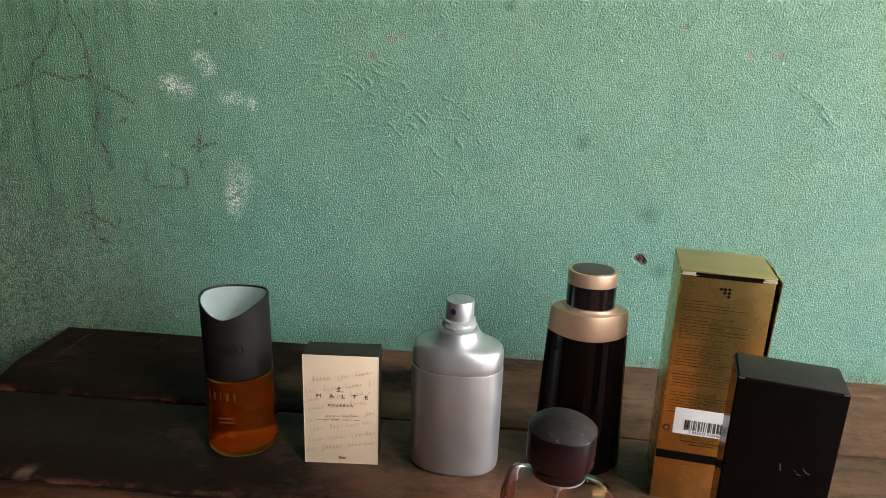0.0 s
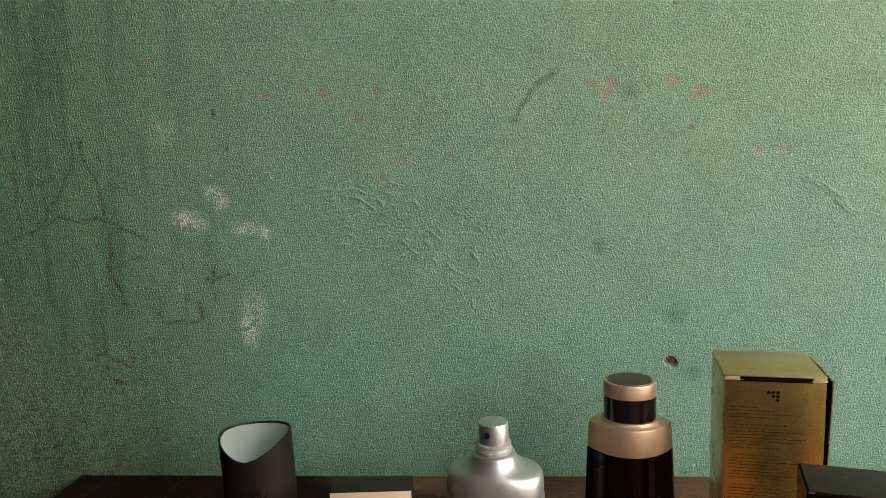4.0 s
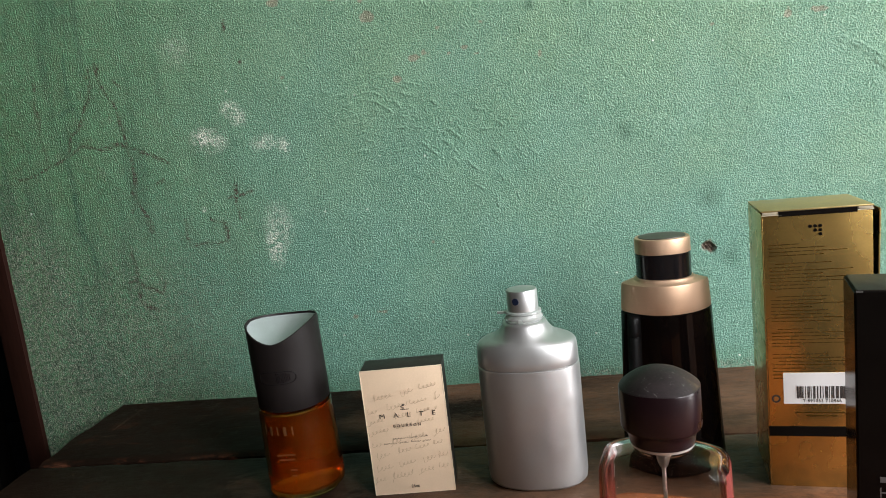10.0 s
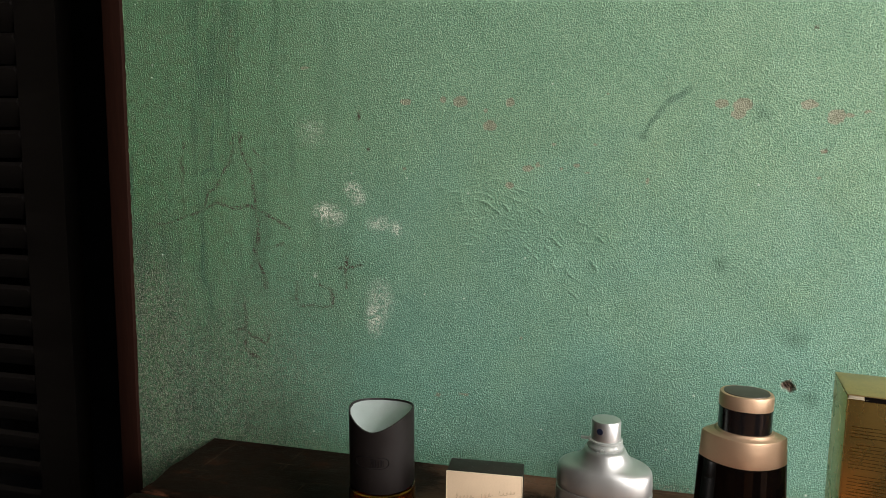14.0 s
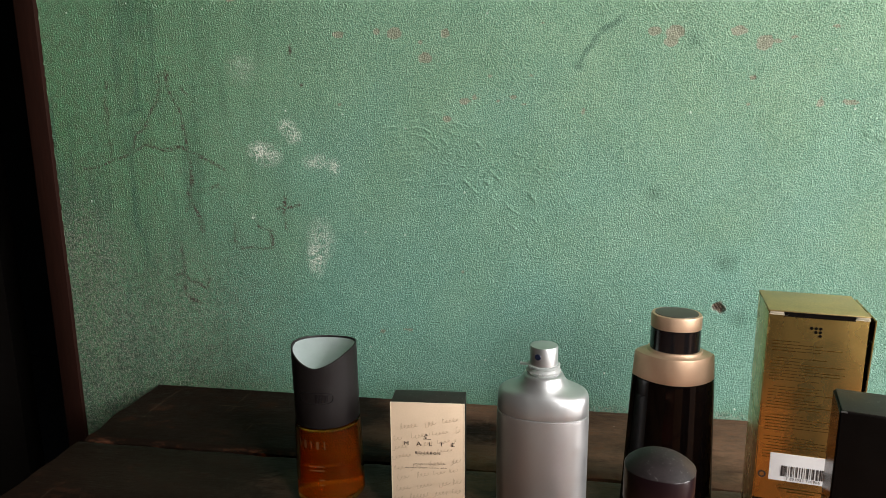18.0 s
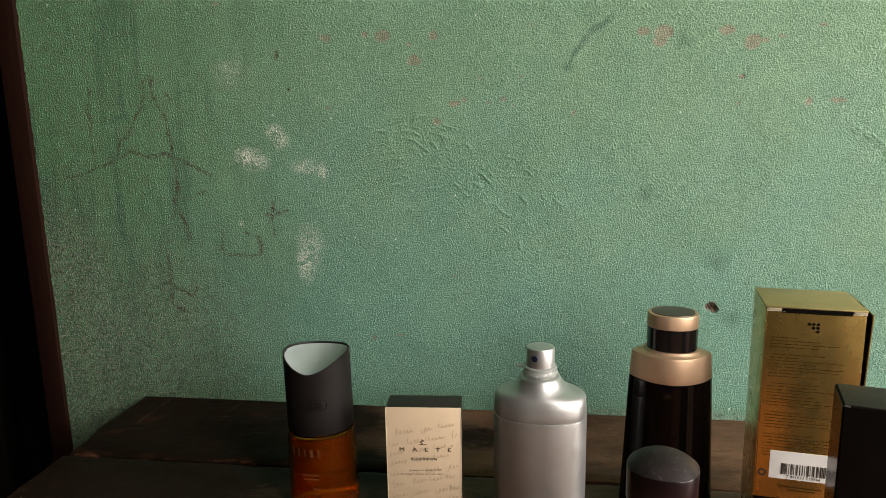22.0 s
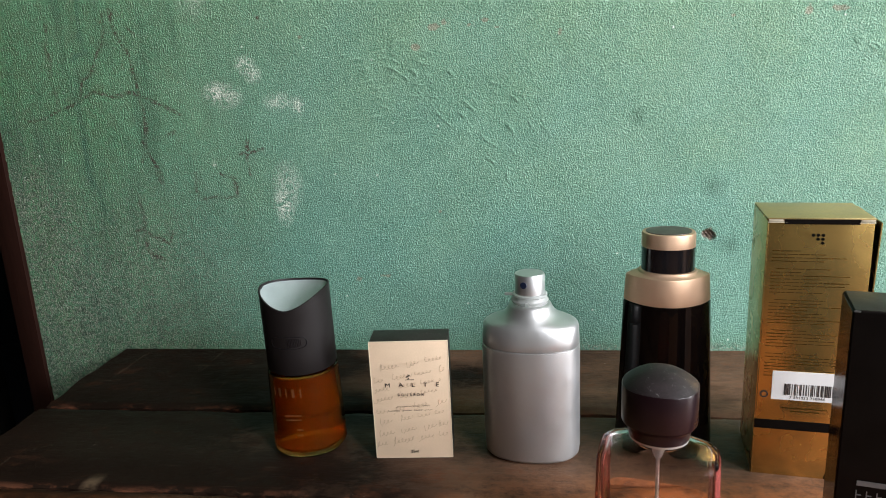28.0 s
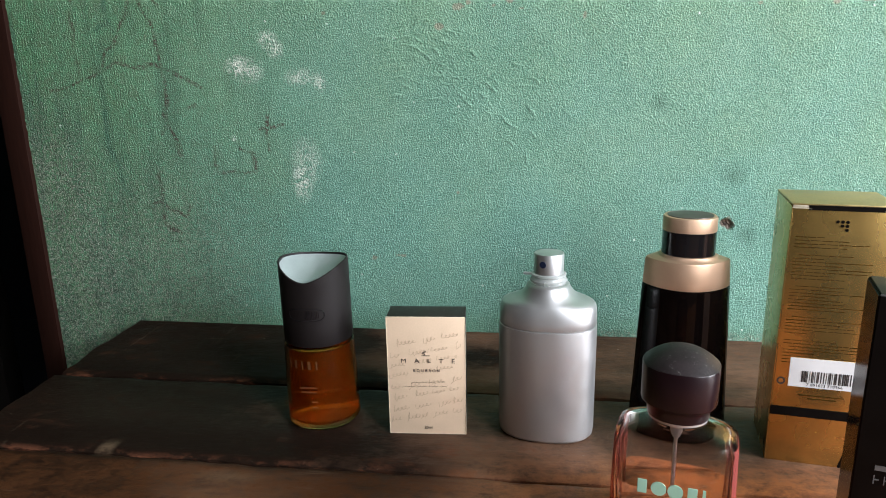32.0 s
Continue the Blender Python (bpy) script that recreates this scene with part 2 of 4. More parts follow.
def table_wood():
    m, t, p = nodes_of("dark_stained_planks")
    broad = tex_noise(t, 11.0, 5.0, 0.65, (0.6, 1, 1))
    grain = tex_noise(t, 75.0, 6.0, 0.7, (0.10, 1, 1))
    worn = tex_noise(t, 26.0, 7.0, 0.72, (0.55, 1, 1))
    mott = tex_noise(t, 90.0, 6.0, 0.75, (0.7, 1, 1))
    col = ramp(t, worn, [(0.32, (0.032, 0.015, 0.010)), (0.50, (0.135, 0.070, 0.044)), (0.68, (0.27, 0.165, 0.105))])
    col = mix(t, 0.4, col, ramp(t, grain, [(0.35, (0.034, 0.015, 0.010)), (0.65, (0.235, 0.130, 0.078))]))
    col = mix(t, 0.35, col, ramp(t, mott, [(0.36, (0.025, 0.014, 0.010)), (0.64, (0.29, 0.17, 0.105))]))
    col = mix(t, ramp(t, broad, [(0.48, (0, 0, 0)), (0.62, (0.35, 0.35, 0.35))]), col, (0.022, 0.019, 0.014))
    # left-side shade painted into the boards, its edge broken up by noise
    mask = maths(t, "ADD", attr(t, "left_shade"), maths(t, "MULTIPLY", maths(t, "SUBTRACT", mott, 0.5), 1.1))
    mask = ramp(t, mask, [(0.12, (0, 0, 0)), (0.70, (0.97, 0.97, 0.97))])
    col = mix(t, mask, col, (0.0105, 0.0062, 0.0045))
    # stain rubbed off down to reddish wood
    rub = ramp(t, maths(t, "ADD", maths(t, "MULTIPLY", worn, 0.6), maths(t, "MULTIPLY", mott, 0.4)), [(0.54, (0, 0, 0)), (0.61, (1, 1, 1))])
    col = mix(t, maths(t, "MULTIPLY", maths(t, "MULTIPLY", rub, ramp(t, attr(t, "left_shade"), [(0.2, (1, 1, 1)), (0.9, (0.25, 0.25, 0.25))])), 0.55), col, (0.13, 0.050, 0.026))
    # reddish front wear, with bounce light from the gold box painted in
    front = maths(t, "MULTIPLY", attr(t, "worn"), ramp(t, mott, [(0.34, (0.1, 0.1, 0.1)), (0.58, (1, 1, 1))]))
    col = mix(t, front, col, (0.46, 0.165, 0.055))
    # bare red edges along the joints
    col = mix(t, maths(t, "MULTIPLY", attr(t, "edge"), ramp(t, tex_noise(t, 60.0, 5.0, 0.75, (0.5, 1, 1)), [(0.50, (0, 0, 0)), (0.62, (1, 1, 1))])), col, (0.13, 0.05, 0.028))
    # fine scratches
    for st, sc, amount in (((0.06, 1, 1), 150.0, 0.22), ((1, 0.12, 1), 150.0, 0.10)):
        sc_f = ramp(t, tex_noise(t, sc, 3.0, 0.6, st), [(0.66, (0, 0, 0)), (0.70, (1, 1, 1))])
        sc_f = maths(t, "MULTIPLY", sc_f, ramp(t, tex_noise(t, 16.0, 3.0, 0.6), [(0.48, (0, 0, 0)), (0.6, (1, 1, 1))]))
        col = mix(t, maths(t, "MULTIPLY", sc_f, amount), col, (0.26, 0.18, 0.12))
    # pale scuffs and specks
    nick = ramp(t, tex_noise(t, 120.0, 5.0, 0.8), [(0.665, (0, 0, 0)), (0.71, (1, 1, 1))])
    col = mix(t, maths(t, "MULTIPLY", nick, 0.5), col, (0.28, 0.215, 0.15))
    col = mix(t, maths(t, "MULTIPLY", dots(t, 48.0, 0.0007, 0.25), 0.7), col, (0.42, 0.38, 0.32))
    col = mix(t, maths(t, "MULTIPLY", attr(t, "scuff"), ramp(t, mott, [(0.36, (0, 0, 0)), (0.52, (1, 1, 1))])), col, (0.17, 0.115, 0.07))
    # old varnish holds along the middle boards
    gloss = maths(t, "MULTIPLY", attr(t, "varnish"), ramp(t, mott, [(0.34, (1, 1, 1)), (0.60, (0.45, 0.45, 0.45))]))
    t.links.new(mix(t, gloss, ramp(t, mott, [(0.3, (0.34,) * 3), (0.7, (0.62,) * 3)]), (0.34, 0.34, 0.34)), p.inputs["Roughness"])
    t.links.new(maths(t, "ADD", maths(t, "MULTIPLY", gloss, 0.04), 0.05), p.inputs["Specular IOR Level"])
    col = mix(t, maths(t, "MULTIPLY", gloss, 0.35), col, (0.020, 0.014, 0.009))
    t.links.new(col, p.inputs["Base Color"])
    bump(t, p, maths(t, "ADD", maths(t, "MULTIPLY", grain, 0.6), maths(t, "MULTIPLY", mott, 0.8)), 0.6, 0.0014)
    return m


GREEN = wall_paint()
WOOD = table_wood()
PLAIN_GREEN = surface("plain_green_wall", (0.13, 0.31, 0.2), 0.7, vary=0.2, scale=3.0, grain=300.0, relief=0.4)
ROOM_WALL = surface("dim_brown_plaster", (0.075, 0.056, 0.04), 0.75, vary=0.2, scale=3.0, grain=300.0, relief=0.4)
CEILING = surface("ceiling_boards", (0.09, 0.075, 0.06), 0.8, vary=0.2, scale=5.0, grain=200.0, relief=0.3)
CEMENT = surface("cement_floor", (0.075, 0.062, 0.052), 0.75, vary=0.25, scale=6.0, grain=240.0, relief=0.3)
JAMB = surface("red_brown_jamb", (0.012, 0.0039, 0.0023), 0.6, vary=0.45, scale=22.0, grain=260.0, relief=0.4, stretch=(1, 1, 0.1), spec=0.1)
# near-black base colours; the back room's darkness is put into them
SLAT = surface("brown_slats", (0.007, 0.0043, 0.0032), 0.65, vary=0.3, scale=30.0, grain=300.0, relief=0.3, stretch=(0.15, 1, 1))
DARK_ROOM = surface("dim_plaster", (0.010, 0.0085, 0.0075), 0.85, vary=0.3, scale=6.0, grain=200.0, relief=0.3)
BLACK_PLASTIC = surface("matt_black_plastic", (0.010, 0.0078, 0.0076), 0.5, vary=0.15, relief=0.04, spec=0.25)
SATIN_SILVER = surface("satin_silver_insert", (0.56, 0.6, 0.62), 0.42, metal=0.55, vary=0.06, scale=120.0, relief=0.02)
SILVER = surface("satin_silver_metal", (0.57, 0.57, 0.57), 0.41, metal=0.86, vary=0.03, scale=70.0, grain=1500.0, relief=0.0)
BRIGHT_SILVER = surface("brushed_silver_metal", (0.64, 0.64, 0.64), 0.40, metal=0.9, vary=0.06, grain=1200.0, relief=0.02, stretch=(1, 1, 0.1))
COPPER = surface("satin_copper_gold", (0.66, 0.45, 0.305), 0.54, metal=0.8, vary=0.06, scale=90.0, grain=1400.0, relief=0.02)
DARK_INLAY = surface("dark_bronze_inlay", (0.10, 0.075, 0.065), 0.38, metal=0.6, vary=0.12, relief=0.03)
BLACK_GLASS = surface("black_lacquered_glass", (0.0035, 0.0022, 0.002), 0.06, vary=0.2, relief=0.0, spec=0.15)
BLACK_SIDE = surface("glossy_black_card", (0.007, 0.0052, 0.0046), 0.2, vary=0.2, relief=0.0, spec=0.14)
BLACK_RING = surface("black_gloss_ring", (0.008, 0.007, 0.008), 0.2, vary=0.2, relief=0.02)
GOLD_FOIL = surface("gold_foil_card", (0.66, 0.43, 0.14), 0.27, metal=0.95, vary=0.1, scale=40.0, grain=800.0, relief=0.006)
GOLD_WORN = surface("worn_gold_card", (0.50, 0.37, 0.16), 0.42, metal=0.7, vary=0.2, scale=60.0, grain=800.0, relief=0.02)
GOLD_EDGE = surface("pale_card_edge", (0.46, 0.40, 0.29), 0.5, vary=0.15, relief=0.05)
CARD_BLACK = surface("black_card", (0.0040, 0.0029, 0.0024), 0.5, vary=0.3, scale=50.0, grain=700.0, relief=0.05, dust=0.012, spec=0.06)
CARD_DARK = surface("dark_brown_card", (0.022, 0.017, 0.0145), 0.5, vary=0.35, scale=90.0, grain=700.0, relief=0.06, dust=0.25, spec=0.3)
CREAM = surface("cream_printed_card", (0.65, 0.49, 0.34), 0.6, vary=0.06, scale=60.0, grain=900.0, relief=0.04)
CREAM_EDGE = surface("worn_cream_edge", (0.68, 0.55, 0.40), 0.7, vary=0.15, relief=0.05)
INK = surface("dark_print", (0.03, 0.024, 0.022), 0.6, relief=0.0)
SCRIPT_INK = surface("faded_brown_print", (0.45, 0.335, 0.23), 0.65, vary=0.1, relief=0.0)
GOLD_PRINT = surface("dark_gold_print", (0.20, 0.115, 0.03), 0.35, metal=0.9, relief=0.0)
LABEL = surface("white_paper_label", (0.68, 0.67, 0.66), 0.55, vary=0.04, relief=0.04)
SILVER_PRINT = surface("grey_print", (0.085, 0.082, 0.082), 0.5, relief=0.0)
AMBER_PRINT = surface("gold_print_on_glass", (0.085, 0.036, 0.010), 0.5, metal=0.2, relief=0.0)
PLUM = surface("plum_plastic", (0.0105, 0.0036, 0.0052), 0.3, vary=0.25, scale=80.0, grain=900.0, relief=0.03, dust=0.03, spec=0.4)
PLUM_DUSTY = surface("dusty_plum_plastic", (0.020, 0.0135, 0.0145), 0.56, vary=0.4, scale=120.0, grain=900.0, relief=0.08, dust=0.35, spec=0.3)
CLEAR = glassy("clear_glass", (0.97, 0.93, 0.92))
PINK_GLASS = glassy("faint_pink_glass", (0.97, 0.92, 0.90), 0.02, 1.20)
PINK_LIQUID = glassy("rose_perfume", (0.95, 0.83, 0.79), 0.0, 1.10)
PINK_SIDE = glassy("rose_tinted_side", (0.42, 0.10, 0.085), 0.15, 1.04)
PINK_SIDE.node_tree.nodes["Principled BSDF"].inputs["Transmission Weight"].default_value = 0.6
AMBER_GLASS = glassy("amber_glass", (0.92, 0.54, 0.21), 0.02, 1.25)
AMBER_LIQUID = glassy("amber_perfume", (0.75, 0.31, 0.058), 0.12, 1.22)
AMBER_LIQUID.node_tree.nodes["Principled BSDF"].inputs["Transmission Weight"].default_value = 0.9
COLLAR_PLASTIC = surface("milky_clear_plastic", (0.62, 0.64, 0.62), 0.25, vary=0.08, relief=0.02)
COLLAR_PLASTIC.node_tree.nodes["Principled BSDF"].inputs["Transmission Weight"].default_value = 0.55
TUBE = surface("milky_tube", (0.55, 0.5, 0.47), 0.4, vary=0.05, relief=0.0)
TUBE.node_tree.nodes["Principled BSDF"].inputs["Transmission Weight"].default_value = 0.6
MINT = surface("mint_print", (0.33, 0.55, 0.42), 0.5, vary=0.05, relief=0.0)
NOZZLE = surface("blue_black_nozzle", (0.012, 0.02, 0.05), 0.35, relief=0.0)


# ---- mesh helpers ----
def part(name, bm, material, parent=None, label="", smooth=True, angle=35.0, hollow=0):
    """One mesh object; faces from number hollow on line a cavity."""
    me = bpy.data.meshes.new(name)
    bmesh.ops.recalc_face_normals(bm, faces=bm.faces)
    if hollow:
        bm.faces.ensure_lookup_table()
        bmesh.ops.reverse_faces(bm, faces=bm.faces[hollow:])
    if smooth:
        lim = radians(angle)
        for fc in bm.faces:
            fc.smooth = True
        for ed in bm.edges:
            ed.smooth = len(ed.link_faces) == 2 and ed.calc_face_angle(0.0) < lim
    bm.to_mesh(me)
    bm.free()
    me.materials.append(material)
    ob = new(name, me)
    ob.parent = parent
    if label:
        tagged(ob, label)
    return ob


def thing(name, at, yaw, label, category, group=""):
    e = new(name)
    e.empty_display_size = 0.02
    e.matrix_world = pose(*at, 0, 0, yaw)
    return tagged(e, label, category, group)


def box(bm, x0, x1, y0, y1, z0, z1, bevel=0.0, segs=2):
    r = bmesh.ops.create_cube(bm, size=1.0, matrix=Matrix.LocRotScale(((x0 + x1) / 2, (y0 + y1) / 2, (z0 + z1) / 2), None, (x1 - x0, y1 - y0, z1 - z0)))
    if bevel:
        es = {e for v in r["verts"] for e in v.link_edges}
        bmesh.ops.bevel(bm, geom=list(es), offset=bevel, segments=segs, affect="EDGES", profile=0.6)
    return bm


def block(*a, **k):
    return box(bmesh.new(), *a, **k)


def oval(hx, hy, n, seg):
    out = []
    for i in range(seg):
        a = 2 * math.pi * i / seg
        c, s = math.cos(a), math.sin(a)
        if n < 0:  # two arcs that meet in sharp sides
            out.append((hx * c, hy * math.copysign(abs(s) ** -n, s)))
            continue
        out.append((hx * math.copysign(abs(c) ** (2 / n), c), hy * math.copysign(abs(s) ** (2 / n), s)))
    return out


def loft(secs, seg=72, bm=None, flip=False):
    """A closed body through oval sections (z, half width, half depth, squareness)."""
    bm = bm or bmesh.new()
    rings = [[bm.verts.new((x, y, z)) for x, y in oval(hx, hy, n, seg)] for z, hx, hy, n in secs]
    for a, b in zip(rings, rings[1:]):
        for i in range(seg):
            bm.faces.new((a[i], a[(i + 1) % seg], b[(i + 1) % seg], b[i]))
    bm.faces.new(rings[0][::-1])
    bm.faces.new(rings[-1])
    return bm


def words(name, text, size, at, material, parent, stretch=1.0, spacing=1.0, mirror=False, depth=0.00008, radius=0.0):
    """Flat lettering on a front face that looks along -y; at is the middle of the line."""
    cu = bpy.data.curves.new(name, "FONT")
    cu.body, cu.size, cu.align_x, cu.align_y, cu.space_character = text, size, "CENTER", "CENTER", spacing
    cu.extrude = depth
    ob = bpy.data.objects.new(name, cu)
    me = bpy.data.meshes.new_from_object(ob)
    bpy.data.objects.remove(ob)
    me.transform(Matrix.Translation(at) @ Matrix.Rotation(radians(90), 4, "X") @ Matrix.Diagonal((-stretch if mirror else stretch, 1, 1, 1)))
    if radius:
        for v in me.vertices:
            a, r = v.co.x / radius, radius - v.co.y + at[1]
            v.co.x, v.co.y = r * math.sin(a), -r * math.cos(a)
    me.materials.append(material)
    ob = new(name, me)
    ob.parent = parent
    return ob


def strip(bm, pts, width, y):
    """A thin flat ribbon through (x, z) points on the plane y."""
    rows = []
    for i, (x, z) in enumerate(pts):
        a, b = pts[max(i - 1, 0)], pts[min(i + 1, len(pts) - 1)]
        d = Vector((b[0] - a[0], b[1] - a[1])).normalized()
        n = Vector((-d.y, d.x)) * width / 2
        rows.append((bm.verts.new((x + n.x, y, z + n.y)), bm.verts.new((x - n.x, y, z - n.y))))
    for a, b in zip(rows, rows[1:]):
        bm.faces.new((a[0], a[1], b[1], b[0]))


# ---- the room ----
WALL_Y, TOP = 0.655, 0.75
DOOR_R, DOOR_L = -0.456, -1.26


def structure(name, bm, material, label):
    return tagged(part(name, bm, material, None, "", smooth=False), label, "room", kind="structure")


def band(shape, lo, hi, seed, stretch=(1.0, 1.0)):
    """Random relief whose waves, in grid steps, lie between lo and hi."""
    g = np.random.default_rng(seed).standard_normal(shape)
    fz = np.fft.fftfreq(shape[0])[:, None] * stretch[0]
    fx = np.fft.fftfreq(shape[1])[None, :] * stretch[1]
    fr = np.hypot(fz, fx) + 1e-9
    keep = np.exp(-((np.log(1 / fr) - math.log((lo * hi) ** 0.5)) / (0.5 * math.log(hi / lo))) ** 2)
    out = np.fft.ifft2(np.fft.fft2(g) * keep).real
    return out / out.std()


def strokes(shape, width, length, angle, seed):
    """Random relief of short strokes, in grid steps, that run at an angle."""
    g = np.random.default_rng(seed).standard_normal(shape)
    fz = np.fft.fftfreq(shape[0])[:, None]
    fx = np.fft.fftfreq(shape[1])[None, :]
    c, s = math.cos(angle), math.sin(angle)
    along, across = fx * c + fz * s, fz * c - fx * s
    keep = np.exp(-(along * length) ** 2) * np.exp(-((np.abs(across) - 1 / width) * width / 0.38) ** 2)
    out = np.fft.ifft2(np.fft.fft2(g) * keep).real
    return out / out.std()


def plaster_wall():
    step = 0.00078
    fx = np.arange(-0.434, 0.50, step)
    fz = np.arange(0.66, 1.235, step)
    xs = np.concatenate([fx, np.linspace(0.52, 1.95, 28)])
    zs = np.concatenate([np.linspace(0.0, 0.645, 14), fz, np.linspace(1.26, 2.6, 24)])
    X, Z = np.meshgrid(xs, zs)
    ny, nx = X.shape
    rough = np.zeros((ny, nx))
    inner = (slice(14, 14 + len(fz)), slice(0, len(fx)))
    shape = (len(fz), len(fx))
    peel = band(shape, 2.2, 3.0, 3) * 0.00013 + band(shape, 3.4, 6.0, 4) * 0.00008
    for k in range(5):
        turn = math.pi * (k + 0.3) / 5
        gate = np.clip(0.65 + 0.5 * band(shape, 14, 60, 50 + k), 0, 1.4)
        peel += strokes(shape, 2.5, 5.5, turn, 60 + k) * gate * 0.00016
    patchy = np.clip(0.85 + 0.10 * band(shape, 60, 220, 70) + 0.06 * band(shape, 16, 40, 71), 0.6, 1.1)
    peel *= patchy * 0.92
    slant = np.clip((fx - 0.10) / 0.16, 0, 1)[None, :] * np.clip(0.5 + 0.7 * band(shape, 30, 120, 75), 0, 1.3)
    peel += (strokes(shape, 3.1, 9.0, 0.95, 76) + 0.7 * strokes(shape, 2.6, 7.0, 0.7, 77)) * slant * 0.00009
    for k in range(4):
        turn = math.pi * (k + 0.1) / 4
        gate = np.clip(band(shape, 40, 150, 80 + k) - 0.35, 0, 1.2)
        peel += np.clip(strokes(shape, 5.0, 13.0, turn, 90 + k) - 1.2, 0, 2) * gate * 0.00003
    streak = strokes(shape, 2.5, 9.0, 1.5, 5) * 0.00019 + strokes(shape, 3.2, 11.0, 1.68, 8) * 0.00014 + band(shape, 2.2, 3.4, 12) * 0.00012
    left = np.clip((-0.17 - fx) / 0.14, 0, 1)[None, :] * (0.35 + 0.35 * np.clip((fz - 0.86) / 0.08, 0, 1))[:, None]
    rough[inner] = peel * (1 - left) + streak * left + band(shape, 75.0, 240.0, 6) * 0.00014
    # thin arcs left by a trowel
    Xi, Zi = X[inner], Z[inner]
    for cx, cz, r0, r1, lo, hi, gap, seed in ((-0.060, 0.860, 0.100, 0.175, 20, 110, 0.0085, 1), (-0.065, 0.965, 0.030, 0.068, 15, 120, 0.0075, 2)):
        rr = np.hypot(Xi - cx, Zi - cz) + 0.0022 * band(shape, 40, 120, seed)
        turn = np.degrees(np.arctan2(Zi - cz, Xi - cx))
        near = np.abs((rr / gap) % 1.0 - 0.5) * gap
        gate = np.clip((rr - r0) / 0.006, 0, 1) * np.clip((r1 - rr) / 0.006, 0, 1) * np.clip((turn - lo) / 12, 0, 1) * np.clip((hi - turn) / 12, 0, 1)
        rough[inner] += np.clip(1 - near / 0.0016, 0, 1) * gate * np.clip(0.9 * band(shape, 16, 60, seed + 20) - 0.05, 0, 1.2) * 0.00085
    marks = {k: np.zeros((ny, nx)) for k in ("chip", "chalk", "pencil", "smear", "grime_shade", "hole", "rub", "coat")}

    def blob(key, x, z, rx, rz, amount=1.0, soft=0.6):
        d = np.hypot((X - x) / rx, (Z - z) / rz)
        np.maximum(marks[key], amount * np.clip((1 + soft - d) / (2 * soft), 0, 1), out=marks[key])

    # an unsteady hand
    XJ, ZJ = X.copy(), Z.copy()
    XJ[inner] += band(shape, 25, 80, 31) * 0.0011
    ZJ[inner] += band(shape, 25, 80, 32) * 0.0011
    gaps = np.ones((ny, nx))
    gaps[inner] = np.clip(0.95 + 0.4 * band(shape, 12, 50, 33), 0.5, 1)

    def line(key, pts, width, amount=1.0):
        d = np.full(X.shape, 9.0)
        for (ax, az), (bx, bz) in zip(pts, pts[1:]):
            ux, uz = bx - ax, bz - az
            s = np.clip(((XJ - ax) * ux + (ZJ - az) * uz) / (ux * ux + uz * uz), 0, 1)
            d = np.minimum(d, np.hypot(XJ - ax - s * ux, ZJ - az - s * uz))
        np.maximum(marks[key], amount * gaps * np.clip(1.8 - d / width, 0, 1), out=marks[key])
        return d

    # flakes along the upper wall: place and half sizes in millimetres
    flakes = ((-0.133, 1.101, 5, 3), (-0.097, 1.103, 3, 3), (-0.081, 1.101, 7, 5), (-0.035, 1.100, 4, 4), (-0.057, 1.093, 2, 2), (-0.053, 1.079, 6, 5),
              (0.145, 1.098, 6, 4), (0.162, 1.097, 8, 6), (0.159, 1.089, 6, 4), (0.213, 1.097, 7, 4), (0.234, 1.087, 7, 6), (0.244, 1.088, 3, 2), (-0.017, 1.041, 5, 3), (-0.033, 1.025, 4, 3))
    for x, z, rx, rz in flakes:
        blob("chip", x, z, rx * 0.001, rz * 0.001, 0.95, 0.45)
    faint = ((-0.234, 1.134, 9, 2), (-0.134, 1.039, 2, 2), (0.007, 1.063, 4, 2), (0.042, 1.063, 3, 2), (-0.007, 1.044, 5, 3), (0.013, 1.041, 2, 2), (0.027, 1.044, 4, 2), (0.036, 1.038, 4, 1),
             (0.088, 1.031, 2, 4), (-0.019, 0.883, 2, 2), (0.051, 1.107, 2, 1), (0.257, 1.091, 6, 2), (0.227, 1.059, 4, 3), (0.225, 1.037, 3, 2), (0.282, 1.038, 4, 4), (0.304, 1.038, 9, 3), (0.289, 1.099, 5, 2), (-0.098, 0.821, 4, 3), (-0.072, 0.823, 7, 2))
    for x, z, rx, rz in faint:
        blob("chip", x, z, rx * 0.001, rz * 0.001, 0.66, 0.7)
    for x, z, rx, rz, a in ((-0.216, 0.995, 9, 7, 1.0), (-0.207, 0.992, 11, 8, 0.6), (-0.186, 1.018, 7, 6, 0.7), (-0.180, 1.010, 6, 6, 0.7), (-0.158, 0.985, 11, 6, 0.5), (-0.141, 0.981, 4, 6, 0.75), (-0.163, 0.893, 7, 14, 0.85), (-0.158, 0.910, 10, 16, 0.5), (-0.226, 0.932, 2, 2, 0.8), (-0.227, 1.073, 12, 12, 0.2)):
        blob("chalk", x, z, rx * 0.001, rz * 0.001, a, 0.65)
    # pencil drawing
    line("pencil", ((-0.191, 0.953), (-0.194, 0.921)), 0.0012)
    line("pencil", ((-0.200, 0.941), (-0.178, 0.942)), 0.0012)
    line("pencil", ((-0.245, 0.924), (-0.247, 0.912), (-0.244, 0.900), (-0.226, 0.900), (-0.206, 0.901), (-0.208, 0.917), (-0.221, 0.922)), 0.0012, 0.85)
